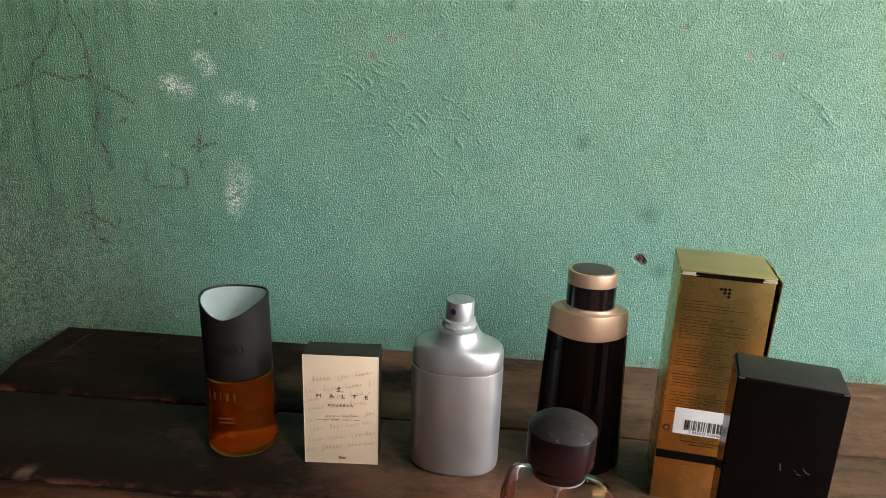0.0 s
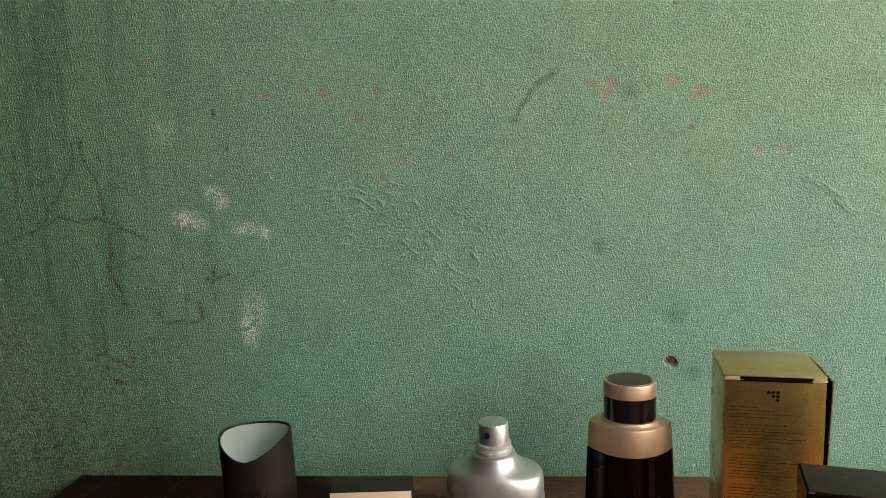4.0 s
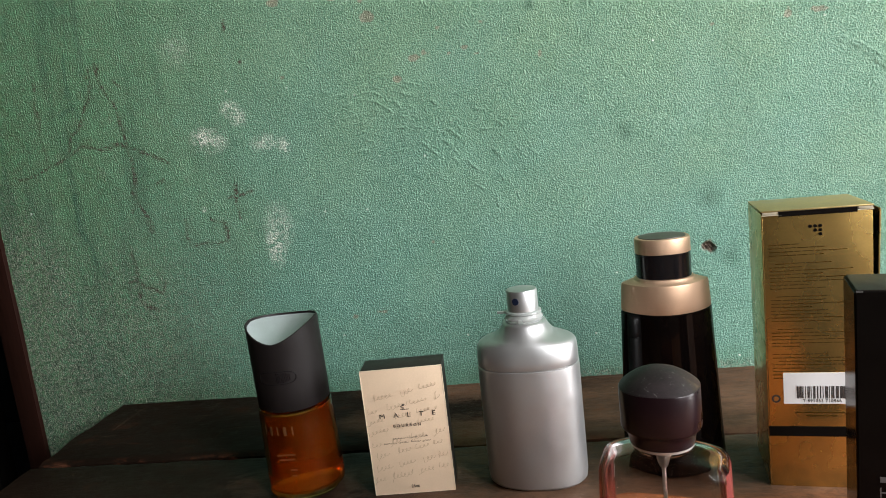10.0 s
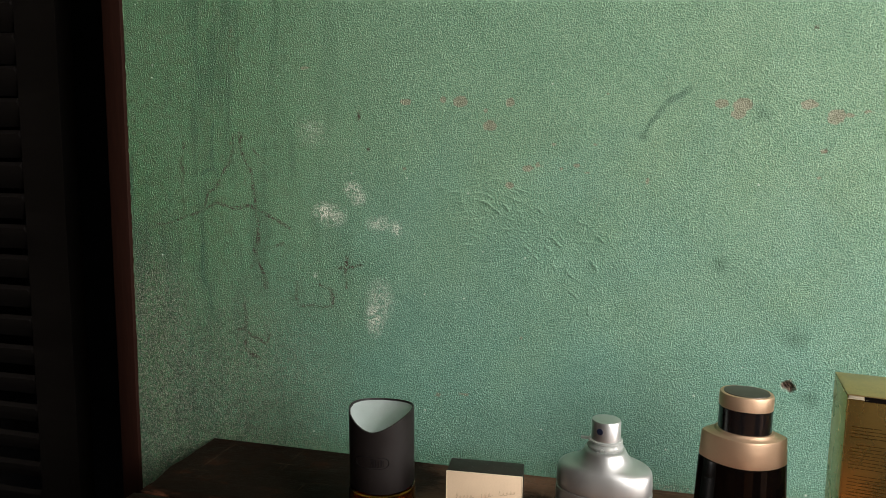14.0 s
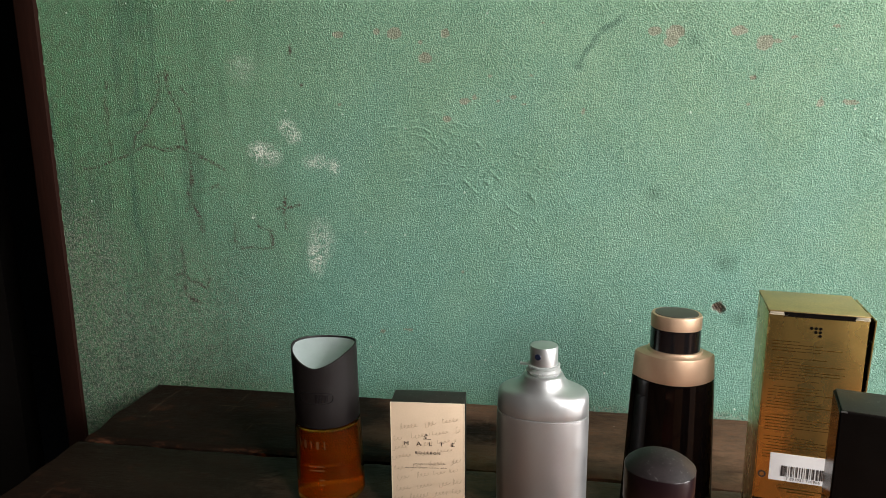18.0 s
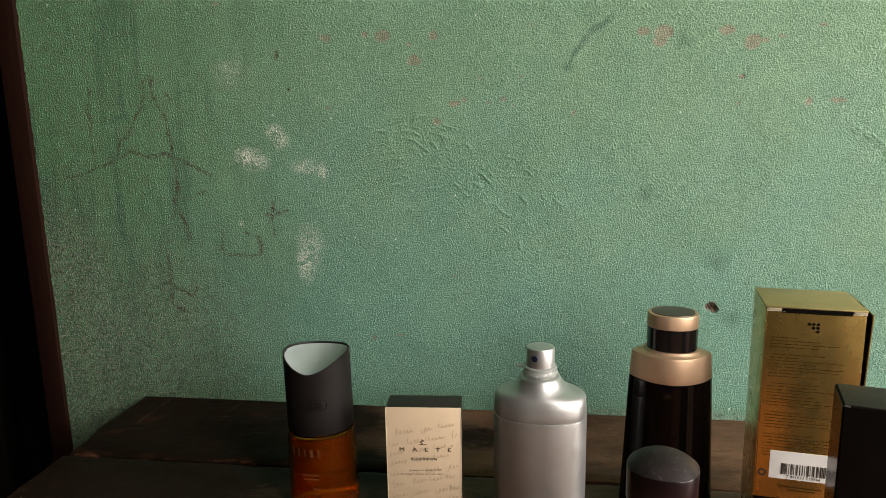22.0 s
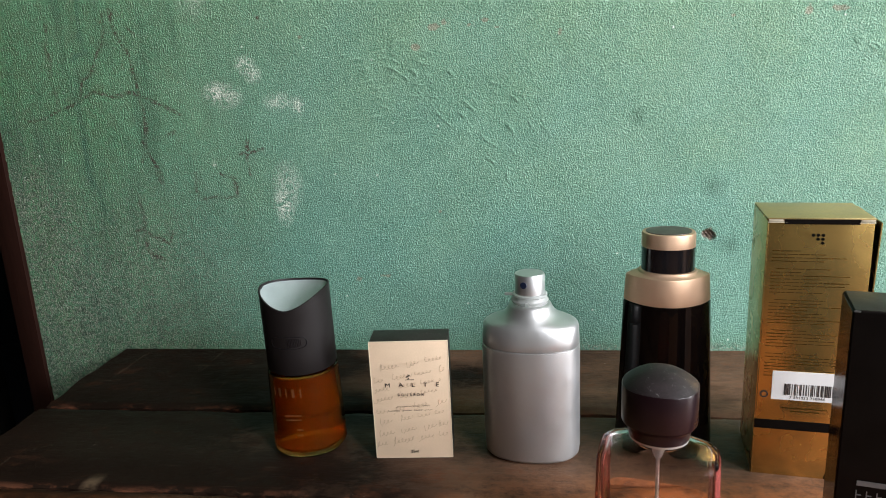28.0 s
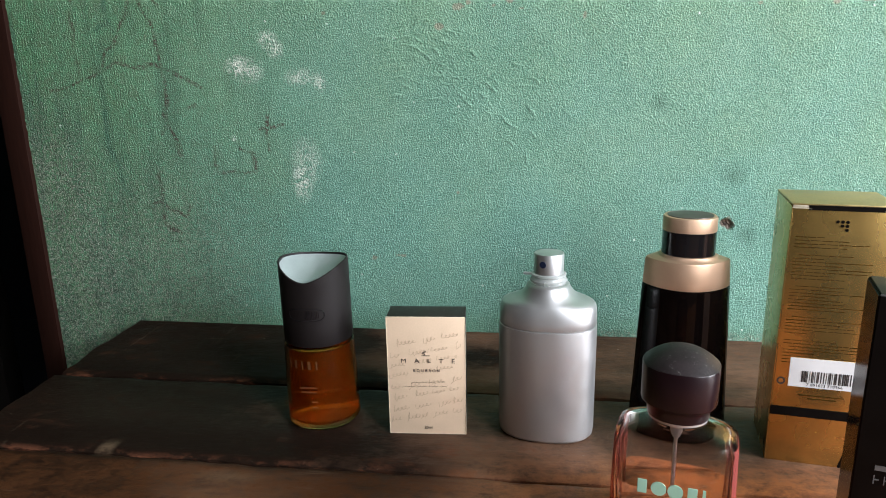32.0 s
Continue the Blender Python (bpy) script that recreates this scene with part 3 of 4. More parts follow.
    line("pencil", ((-0.403, 0.979), (-0.390, 0.980), (-0.370, 0.986), (-0.351, 0.991), (-0.333, 1.000), (-0.317, 0.997), (-0.296, 0.999), (-0.284, 0.994), (-0.269, 0.987), (-0.253, 0.978)), 0.0012, 0.95)
    line("pencil", ((-0.370, 1.061), (-0.370, 1.044), (-0.373, 1.026), (-0.372, 1.010), (-0.373, 0.984)), 0.0012, 0.75)
    line("pencil", ((-0.317, 1.038), (-0.329, 1.025), (-0.340, 1.012), (-0.348, 0.995)), 0.0012, 0.85)
    line("pencil", ((-0.306, 1.071), (-0.303, 1.051), (-0.295, 1.033), (-0.293, 1.018), (-0.288, 0.997), (-0.288, 0.977), (-0.289, 0.946), (-0.283, 0.931), (-0.280, 0.915)), 0.0013, 0.95)
    line("pencil", ((-0.297, 0.936), (-0.289, 0.943), (-0.283, 0.933)), 0.0012, 0.9)
    line("pencil", ((-0.289, 1.056), (-0.282, 1.049), (-0.280, 1.041)), 0.0012, 0.7)
    line("pencil", ((-0.313, 0.870), (-0.303, 0.871), (-0.289, 0.861), (-0.280, 0.855), (-0.276, 0.868)), 0.0012, 0.9)
    line("pencil", ((-0.305, 0.861), (-0.303, 0.848), (-0.287, 0.841)), 0.0012, 0.9)
    line("pencil", ((-0.305, 0.899), (-0.303, 0.875), (-0.303, 0.859)), 0.0011, 0.6)
    line("pencil", ((-0.312, 1.069), (-0.317, 1.040)), 0.0011, 0.6)
    line("pencil", ((-0.271, 0.958), (-0.262, 0.962)), 0.0011, 0.6)
    # dark green runs under the drawing
    for pts in (((-0.333, 1.081), (-0.340, 1.051), (-0.338, 1.038), (-0.332, 1.029)), ((-0.349, 1.029), (-0.338, 1.033)), ((-0.348, 0.957), (-0.353, 0.937), (-0.350, 0.917), (-0.343, 0.898), (-0.336, 0.878)), ((-0.366, 0.865), (-0.370, 0.840))):
        line("smear", pts, 0.0014, 0.7)
    line("smear", ((0.120, 1.111), (0.108, 1.104), (0.095, 1.090), (0.083, 1.070)), 0.0017, 0.8)
    blob("smear", 0.083, 1.070, 0.0035, 0.003, 0.8)
    for x, z, r in ((0.152, 0.960, 5), (0.178, 1.090, 5), (0.231, 0.847, 6), (0.216, 0.899, 7), (0.205, 0.776, 8)):
        blob("smear", x, z, r * 0.001, r * 0.001, 0.7, 0.9)
    for x, z in ((-0.180, 1.088), (-0.170, 1.057), (0.228, 1.059), (0.214, 1.158)):
        blob("pencil", x, z, 0.0018, 0.004 if x < -0.175 else 0.002, 1.0, 0.4)
    d = line("chip", ((-0.180, 1.094), (-0.179, 1.083)), 0.0015, 0.5)
    blob("hole", 0.2125, 0.8575, 0.0046, 0.0037, 1.0, 0.3)
    blob("hole", 0.2155, 0.8555, 0.0030, 0.0036, 1.0, 0.3)
    blob("chip", 0.214, 0.858, 0.0075, 0.007, 0.55)
    rough -= 0.0042 * np.clip(marks["hole"], 0, 1) * (0.75 + 0.25 * np.sin(X * 2100 + Z * 1500))
    rough -= 0.0007 * np.clip(marks["chip"] - 0.35, 0, 1)
    # soiled strip beside the jamb, plus painted shade over the left side
    marks["grime_shade"] = np.clip((-0.385 - X) / 0.05, 0, 1) * np.clip((1.15 - Z) / 0.25, 0, 1) * 0.6 + 0.75 * np.clip((-0.13 - X) / 0.2, 0, 1)
    # slightly deeper tone just above the table top
    marks["grime_shade"] = np.clip(marks["grime_shade"] + 0.3 * np.clip((0.775 - Z) / 0.02, 0, 1), 0, 1)
    # bare and pitted plaster; the lower-left part also carries painted shade
    marks["rub"] = np.clip((-0.36 - X) / 0.05, 0, 1) * np.clip((1.0 - Z) / 0.12, 0, 1) + 0.8 * np.clip((-0.16 - X) / 0.14, 0, 1) * np.clip((0.95 - Z) / 0.12, 0, 1) + 0.8 * np.clip((0.7585 - Z) / 0.006, 0, 1) * np.clip((X - 0.02) / 0.1, 0, 1)
    drift = np.zeros((ny, nx))
    drift[inner] = 0.08 * band(shape, 90, 300, 44) + 0.02 * band(shape, 20, 60, 45)
    # tint mask: higher lower down, reduced towards the left
    marks["coat"] = np.clip(0.62 - (Z - 0.90) / 0.34 + drift - 0.25 * np.clip((-0.22 - X) / 0.12, 0, 1), 0, 1)
    # a scraped ridge of old filler
    d = line("smear", ((0.319, 1.013), (0.335, 1.004), (0.350, 0.994), (0.364, 0.983)), 0.0009, 0.35)
    rough[inner] += 0.0011 * np.clip(1 - np.abs(d[inner] - 0.0016) / 0.0018, 0, 1) * np.clip(0.55 + 0.5 * band(shape, 8, 30, 41), 0, 1)
    Y = WALL_Y - rough
    co = np.stack([X, Y, Z], -1).reshape(-1, 3).astype(np.float32)
    i = np.arange(ny * nx).reshape(ny, nx)
    quads = np.stack([i[:-1, :-1], i[:-1, 1:], i[1:, 1:], i[1:, :-1]], -1).reshape(-1)
    me = bpy.data.meshes.new("wall_north")
    nq = len(quads) // 4
    me.vertices.add(len(co))
    me.vertices.foreach_set("co", co.ravel())
    me.loops.add(len(quads))
    me.loops.foreach_set("vertex_index", quads.astype(np.int32))
    me.polygons.add(nq)
    me.polygons.foreach_set("loop_start", (np.arange(nq) * 4).astype(np.int32))
    me.polygons.foreach_set("use_smooth", np.ones(nq, bool))
    me.update(calc_edges=True)
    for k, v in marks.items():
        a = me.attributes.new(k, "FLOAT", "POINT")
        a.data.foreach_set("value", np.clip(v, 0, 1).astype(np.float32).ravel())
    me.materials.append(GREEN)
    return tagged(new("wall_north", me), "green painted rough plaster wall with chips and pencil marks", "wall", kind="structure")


plaster_wall()
# masonry behind the plaster, with the doorway
bm = bmesh.new()
box(bm, -0.434, 2.10, 0.668, 0.80, 0.0, 2.6)
box(bm, -1.90, DOOR_L, 0.655, 0.80, 0.0, 2.6)
box(bm, DOOR_L, -0.434, 0.655, 0.80, 2.06, 2.6)
structure("wall_north_masonry", bm, PLAIN_GREEN, "green wall body round the dark doorway")
structure("floor", block(-2.5, 2.1, -1.1, 2.6, -0.1, 0.0), CEMENT, "worn grey cement floor")
structure("ceiling", block(-2.5, 2.1, -1.1, 2.6, 2.6, 2.7), CEILING, "dull pale board ceiling")
structure("wall_west", block(-2.0, -1.9, -1.1, 0.8, 0.0, 2.6), ROOM_WALL, "dim brown plaster wall")
bm = bmesh.new()
WX0, WX1, WZ0, WZ1, SY = 0.90, 1.90, 1.19, 2.31, -0.80
box(bm, -1.9, WX0, SY - 0.15, SY, 0.0, 2.6)
box(bm, WX1, 2.10, SY - 0.15, SY, 0.0, 2.6)
box(bm, WX0, WX1, SY - 0.15, SY, 0.0, WZ0)
box(bm, WX0, WX1, SY - 0.15, SY, WZ1, 2.6)
structure("wall_south", bm, ROOM_WALL, "dim brown plaster wall with an open window")
bm = bmesh.new()
EY0, EY1, EZ0, EZ1 = -0.30, 0.22, 0.85, 1.9
box(bm, 1.95, 2.10, SY, EY0, 0.0, 2.6)
box(bm, 1.95, 2.10, EY1, 0.80, 0.0, 2.6)
box(bm, 1.95, 2.10, EY0, EY1, 0.0, EZ0)
box(bm, 1.95, 2.10, EY0, EY1, EZ1, 2.6)
structure("wall_east", bm, ROOM_WALL, "dim brown plaster wall with a narrow window")
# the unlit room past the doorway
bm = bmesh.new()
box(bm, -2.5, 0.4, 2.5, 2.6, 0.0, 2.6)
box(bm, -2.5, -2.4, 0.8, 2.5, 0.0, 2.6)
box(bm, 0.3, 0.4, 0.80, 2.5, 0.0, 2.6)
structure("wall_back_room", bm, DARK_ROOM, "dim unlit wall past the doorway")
# door frame
frame_ob = tagged(new("door_1"), "red-brown wooden door frame, worn at the edges", "door frame", kind="structure")
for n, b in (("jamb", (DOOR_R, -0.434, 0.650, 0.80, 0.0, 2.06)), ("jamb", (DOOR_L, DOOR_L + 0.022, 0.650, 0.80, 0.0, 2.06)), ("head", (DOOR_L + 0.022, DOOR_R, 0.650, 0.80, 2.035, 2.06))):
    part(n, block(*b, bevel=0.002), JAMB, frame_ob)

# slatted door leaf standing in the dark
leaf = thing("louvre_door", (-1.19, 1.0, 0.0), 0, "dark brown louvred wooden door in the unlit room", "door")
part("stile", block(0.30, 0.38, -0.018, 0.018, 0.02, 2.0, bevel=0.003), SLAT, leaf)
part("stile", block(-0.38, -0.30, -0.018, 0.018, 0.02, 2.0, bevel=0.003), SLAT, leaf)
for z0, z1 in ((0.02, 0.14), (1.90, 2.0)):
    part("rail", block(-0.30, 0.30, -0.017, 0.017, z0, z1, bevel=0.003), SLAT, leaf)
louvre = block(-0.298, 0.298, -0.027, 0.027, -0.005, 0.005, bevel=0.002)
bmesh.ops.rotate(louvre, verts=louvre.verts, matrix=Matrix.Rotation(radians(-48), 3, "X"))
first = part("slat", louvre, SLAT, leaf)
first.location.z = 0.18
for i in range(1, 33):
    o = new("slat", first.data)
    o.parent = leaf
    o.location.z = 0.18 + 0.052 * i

# ---- the table ----
table = thing("table", (0.33, 0.35, 0.0), 0, "old dark-stained plank table pushed against the green wall", "table")
PLANKS = ((0.5335, 0.6538), (0.4195, 0.5295), (0.302, 0.4175), (0.184, 0.3), (0.066, 0.182))


def plank(y0, y1, seed):
    """One board, with wavering worn edges; its own origin lies on the table's middle."""
    x0, x1, thick = -0.343, 1.0, 0.028
    nx, ny = 270, 26
    rng = np.random.default_rng(seed)
    wav = [np.convolve(rng.standard_normal(nx + 40), np.hanning(k) / np.hanning(k).sum(), "same")[20:-20] for k in (7, 7, 25, 25)]
    bm = bmesh.new()
    worn = bm.verts.layers.float.new("worn")
    left_shade = bm.verts.layers.float.new("left_shade")
    rim_wear = bm.verts.layers.float.new("edge")
    scuff = bm.verts.layers.float.new("scuff")
    varnish = bm.verts.layers.float.new("varnish")
    rows = []
    for i in range(nx + 1):
        k = min(i, nx - 1)
        x = x0 + (x1 - x0) * i / nx
        a = y0 + 0.0011 * wav[0][k] + 0.0018 * wav[2][k]
        b = y1 + (0.0011 * wav[1][k] + 0.0018 * wav[3][k] if y1 < 0.6 else 0.0)
        row = []
        for j in range(ny + 1):
            s = j / ny
            y = a + (b - a) * s
            edge = min(s, 1 - s if y1 < 0.6 else 1.0) * (b - a)
            z = TOP - 0.0022 * max(0, 1 - edge / 0.005) ** 2 + 0.00035 * noise.noise((x * 9, y * 40, seed))
            xx = x + (0.004 * noise.noise((y * 30, seed, 0)) if i == 0 else 0)
            v = bm.verts.new((xx - 0.33, y - 0.35, z))
            # front wear, raised on the right where the painted bounce light lies
            w = 0.95 * min(1, max(0, (0.455 - y) / 0.05)) * max(min(1, max(0, (x + 0.02) / 0.2)), 0.13 * min(1, max(0, (0.417 - y) / 0.01)))
            v[worn] = min(1.0, max(0.0, w * (1.0 + 0.7 * noise.noise((x * 9, y * 16, 3.3)))))
            # painted shade, deeper towards the left end of the table
            v[left_shade] = min(1.0, max(0.0, ((0.06 - x) / 0.24 + 0.9 * noise.noise((x * 11, y * 16, 8.1))) * (1.0 if y > 0.4175 else 0.85)))
            v[rim_wear] = max(0.0, 1 - edge / 0.0035)
            v[scuff] = max(0.0, 1.2 - math.hypot((x + 0.231) / 0.0045, (y - 0.424) / 0.009)) + 0.4 * max(0.0, 1.3 - math.hypot((x + 0.135) / 0.02, (y - 0.40) / 0.006))
            mask = min(1.0, max(0.0, (y - 0.445) / 0.025)) * min(1.0, max(0.0, (0.534 - y) / 0.004))
            v[varnish] = min(1.0, max(0.0, mask + 0.5 * noise.noise((x * 14, y * 22, 5.7)) * mask))
            row.append(v)
        rows.append(row)
    for p, q in zip(rows, rows[1:]):
        for j in range(ny):
            bm.faces.new((p[j], q[j], q[j + 1], p[j + 1]))
    # sides and underside
    rim = [r[0] for r in rows] + rows[-1][1:] + [r[-1] for r in rows[::-1][1:]] + rows[0][-2:0:-1]
    low = [bm.verts.new((v.co.x, v.co.y, TOP - thick)) for v in rim]
    for i in range(len(rim)):
        j = (i + 1) % len(rim)
        bm.faces.new((rim[i], low[i], low[j], rim[j]))
    bm.faces.new(low)
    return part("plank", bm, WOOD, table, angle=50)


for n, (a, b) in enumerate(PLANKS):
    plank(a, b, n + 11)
for lx in (-0.28, 0.94):
    for ly in (0.125, 0.59):
        part("leg", block(lx - 0.03 - 0.33, lx + 0.03 - 0.33, ly - 0.03 - 0.35, ly + 0.03 - 0.35, 0.0, 0.722, bevel=0.004), WOOD, table)
for y in (0.12, 0.60):
    part("apron", block(-0.25 - 0.33, 0.91 - 0.33, y - 0.012 - 0.35, y + 0.012 - 0.35, 0.62, 0.722, bevel=0.002), WOOD, table)
for x in (-0.285, 0.945):
    part("apron", block(x - 0.012 - 0.33, x + 0.012 - 0.33, 0.155 - 0.35, 0.56 - 0.35, 0.62, 0.722, bevel=0.002), WOOD, table)


# ---- amber bottle with black cap ----
def amber_bottle():
    b = thing("perfume_bottle", (-0.0968, 0.4830, TOP), 0, "round amber glass perfume bottle with a black cap, nearly full", "perfume bottle", "perfume bottles on the table")
    b.matrix_world = pose(-0.0968, 0.4830, TOP + 0.0003, 0, -0.8, 0)
    bm = loft([(0.0, 0.0205, 0.0205, 2.1), (0.0008, 0.0235, 0.0235, 2.1), (0.003, 0.0252, 0.0252, 2.1), (0.03, 0.0250, 0.0250, 2.1), (0.0565, 0.0243, 0.0243, 2.1), (0.0608, 0.0238, 0.0238, 2.1), (0.0618, 0.0215, 0.0215, 2.1)])
    shell = len(bm.faces)
    loft([(0.0032, 0.0155, 0.0155, 2.1), (0.0037, 0.0205, 0.0205, 2.1), (0.0062, 0.0231, 0.0231, 2.1), (0.0585, 0.0218, 0.0218, 2.1), (0.0600, 0.0190, 0.0190, 2.1)], bm=bm)
    g = part("glass_body", bm, AMBER_GLASS, b, "thick amber glass body", hollow=shell)
    part("perfume", loft([(0.0031, 0.0156, 0.0156, 2.1), (0.0036, 0.0206, 0.0206, 2.1), (0.0061, 0.0232, 0.0232, 2.1), (0.0570, 0.0214, 0.0214, 2.1)]), AMBER_LIQUID, g, "amber perfume")
    for k, wide in enumerate((0.0009, 0.0018, 0.0007, 0.0018, 0.0009)):
        th = -math.pi / 2 - 0.62 + 0.205 * k
        bar = block(-wide / 2, wide / 2, -0.0003, 0.0, 0.0465, 0.0525)
        bmesh.ops.rotate(bar, verts=bar.verts, matrix=Matrix.Rotation(th + math.pi / 2, 3, "Z"))
        bmesh.ops.translate(bar, verts=bar.verts, vec=(0.0247 * math.cos(th), 0.0247 * math.sin(th), 0.0))
        part("print_block", bar, AMBER_PRINT, g, smooth=False)
    bm = bmesh.new()
    for x, z, w in ((-0.001, 0.034, 0.012), (-0.001, 0.0308, 0.011), (0.0025, 0.0235, 0.0045), (0.0025, 0.0195, 0.004)):
        box(bm, x - w / 2, x + w / 2, -0.0268, -0.0265, z - 0.0005, z + 0.0005)
    part("print_bars", bm, AMBER_PRINT, g, "small gold print")
    r, top, dip, low = 0.0238, 0.1190, 0.0118, 0.0617

    def rim(x, y):
        return top - (dip * (1 - min(1, abs(x) / r) ** 1.6) if y < 0 else 0) - 0.0026 * (1 if y > 0 else 0) * (1 - (x / r) ** 2)

    seg = 96
    bm = bmesh.new()
    ring = lambda rad, zf: [bm.verts.new((rad * math.cos(a), rad * math.sin(a), zf(rad * math.cos(a), rad * math.sin(a)))) for a in (2 * math.pi * i / seg for i in range(seg))]
    rings = [ring(r - 0.002, lambda x, y: low), ring(r - 0.0004, lambda x, y: low), ring(r, lambda x, y: low + 0.0006)]
    for s in (0.3, 0.6, 0.85):
        rings.append(ring(r, lambda x, y: low + (rim(x, y) - low) * s))
    rings += [ring(r, lambda x, y: rim(x, y) - 0.0005), ring(r - 0.0004, rim), ring(r - 0.0011, rim), ring(r - 0.0014, lambda x, y: rim(x, y) - 0.0025)]
    for p, q in zip(rings, rings[1:]):
        for i in range(seg):
            bm.faces.new((p[i], p[(i + 1) % seg], q[(i + 1) % seg], q[i]))
    bm.faces.new(rings[0][::-1])
    cap = part("cap", bm, BLACK_PLASTIC, b, "matt black cap with a scooped top")
    # silver inset
    bm = bmesh.new()
    ri = r - 0.0013
    grid = []
    for k in range(13):
        row = []
        for i in range(seg):
            a = 2 * math.pi * i / seg
            x, y = ri * k / 12 * math.cos(a), ri * k / 12 * math.sin(a)
            h = math.sqrt(max(1e-9, ri * ri - x * x))
            s = min(1.0, max(0.0, 0.5 + 0.5 * y / h)) if h > 1e-4 else 0.5
            zf, zb = rim(x, -1e-6), rim(x, 1e-6)
            z = zf + (zb - zf) * (s ** 1.25) - 0.0014 - 0.0018 * math.sin(math.pi * s) * (1 - (x / r) ** 2)
            row.append(bm.verts.new((x, y, z)))
            if k == 0:
                break
        grid.append(row)
    for i in range(seg):
        bm.faces.new((grid[0][0], grid[1][i], grid[1][(i + 1) % seg]))
    for p, q in zip(grid[1:], grid[2:]):
        for i in range(seg):
            bm.faces.new((p[i], q[i], q[(i + 1) % seg], p[(i + 1) % seg]))
    part("cap_inset", bm, SATIN_SILVER, cap, "satin silver scooped inset", angle=60)
    # pressed oval on the cap's front
    bm = bmesh.new()
    n = 64
    pts = []
    for i in range(n):
        a = 2 * math.pi * i / n
        c, s = math.cos(a), math.sin(a)
        u = 0.0125 * math.copysign(abs(c) ** 0.55, c)
        w = 0.0042 * math.copysign(abs(s) ** 0.7, s)
        pts.append((u, w))
    rows = []
    for u, w in pts:
        quad = []
        for du, dr in ((-0.025, 0.0), (0.0, 0.00025), (0.025, 0.0)):
            uu, ww = u * (1 + du), w * (1 + du * 2)
            th = -math.pi / 2 + uu / r
            quad.append(bm.verts.new(((r + dr) * math.cos(th), (r + dr) * math.sin(th), 0.0850 + ww)))
        rows.append(quad)
    for i in range(n):
        p, q = rows[i], rows[(i + 1) % n]
        for j in (0, 1):
            bm.faces.new((p[j], q[j], q[j + 1], p[j + 1]))
    part("pressed_oval", bm, BLACK_RING, cap, "raised oval outline")
    # upright ribs pressed into one half of the oval
    bm = bmesh.new()
    for k in range(9):
        th = -math.pi / 2 + (0.0002 + 0.00105 * k) / r
        tall = 0.0032 * math.sqrt(max(0.1, 1 - (k / 9.5) ** 3))
        rib = bmesh.ops.create_cube(bm, size=1.0, matrix=Matrix.Translation((r * math.cos(th), r * math.sin(th), 0.0850)) @ Matrix.Rotation(th, 4, "Z") @ Matrix.Diagonal((0.0004, 0.00045, tall * 2, 1)))
    part("ribs", bm, BLACK_RING, cap, "fine upright ribs", smooth=False)
    return b


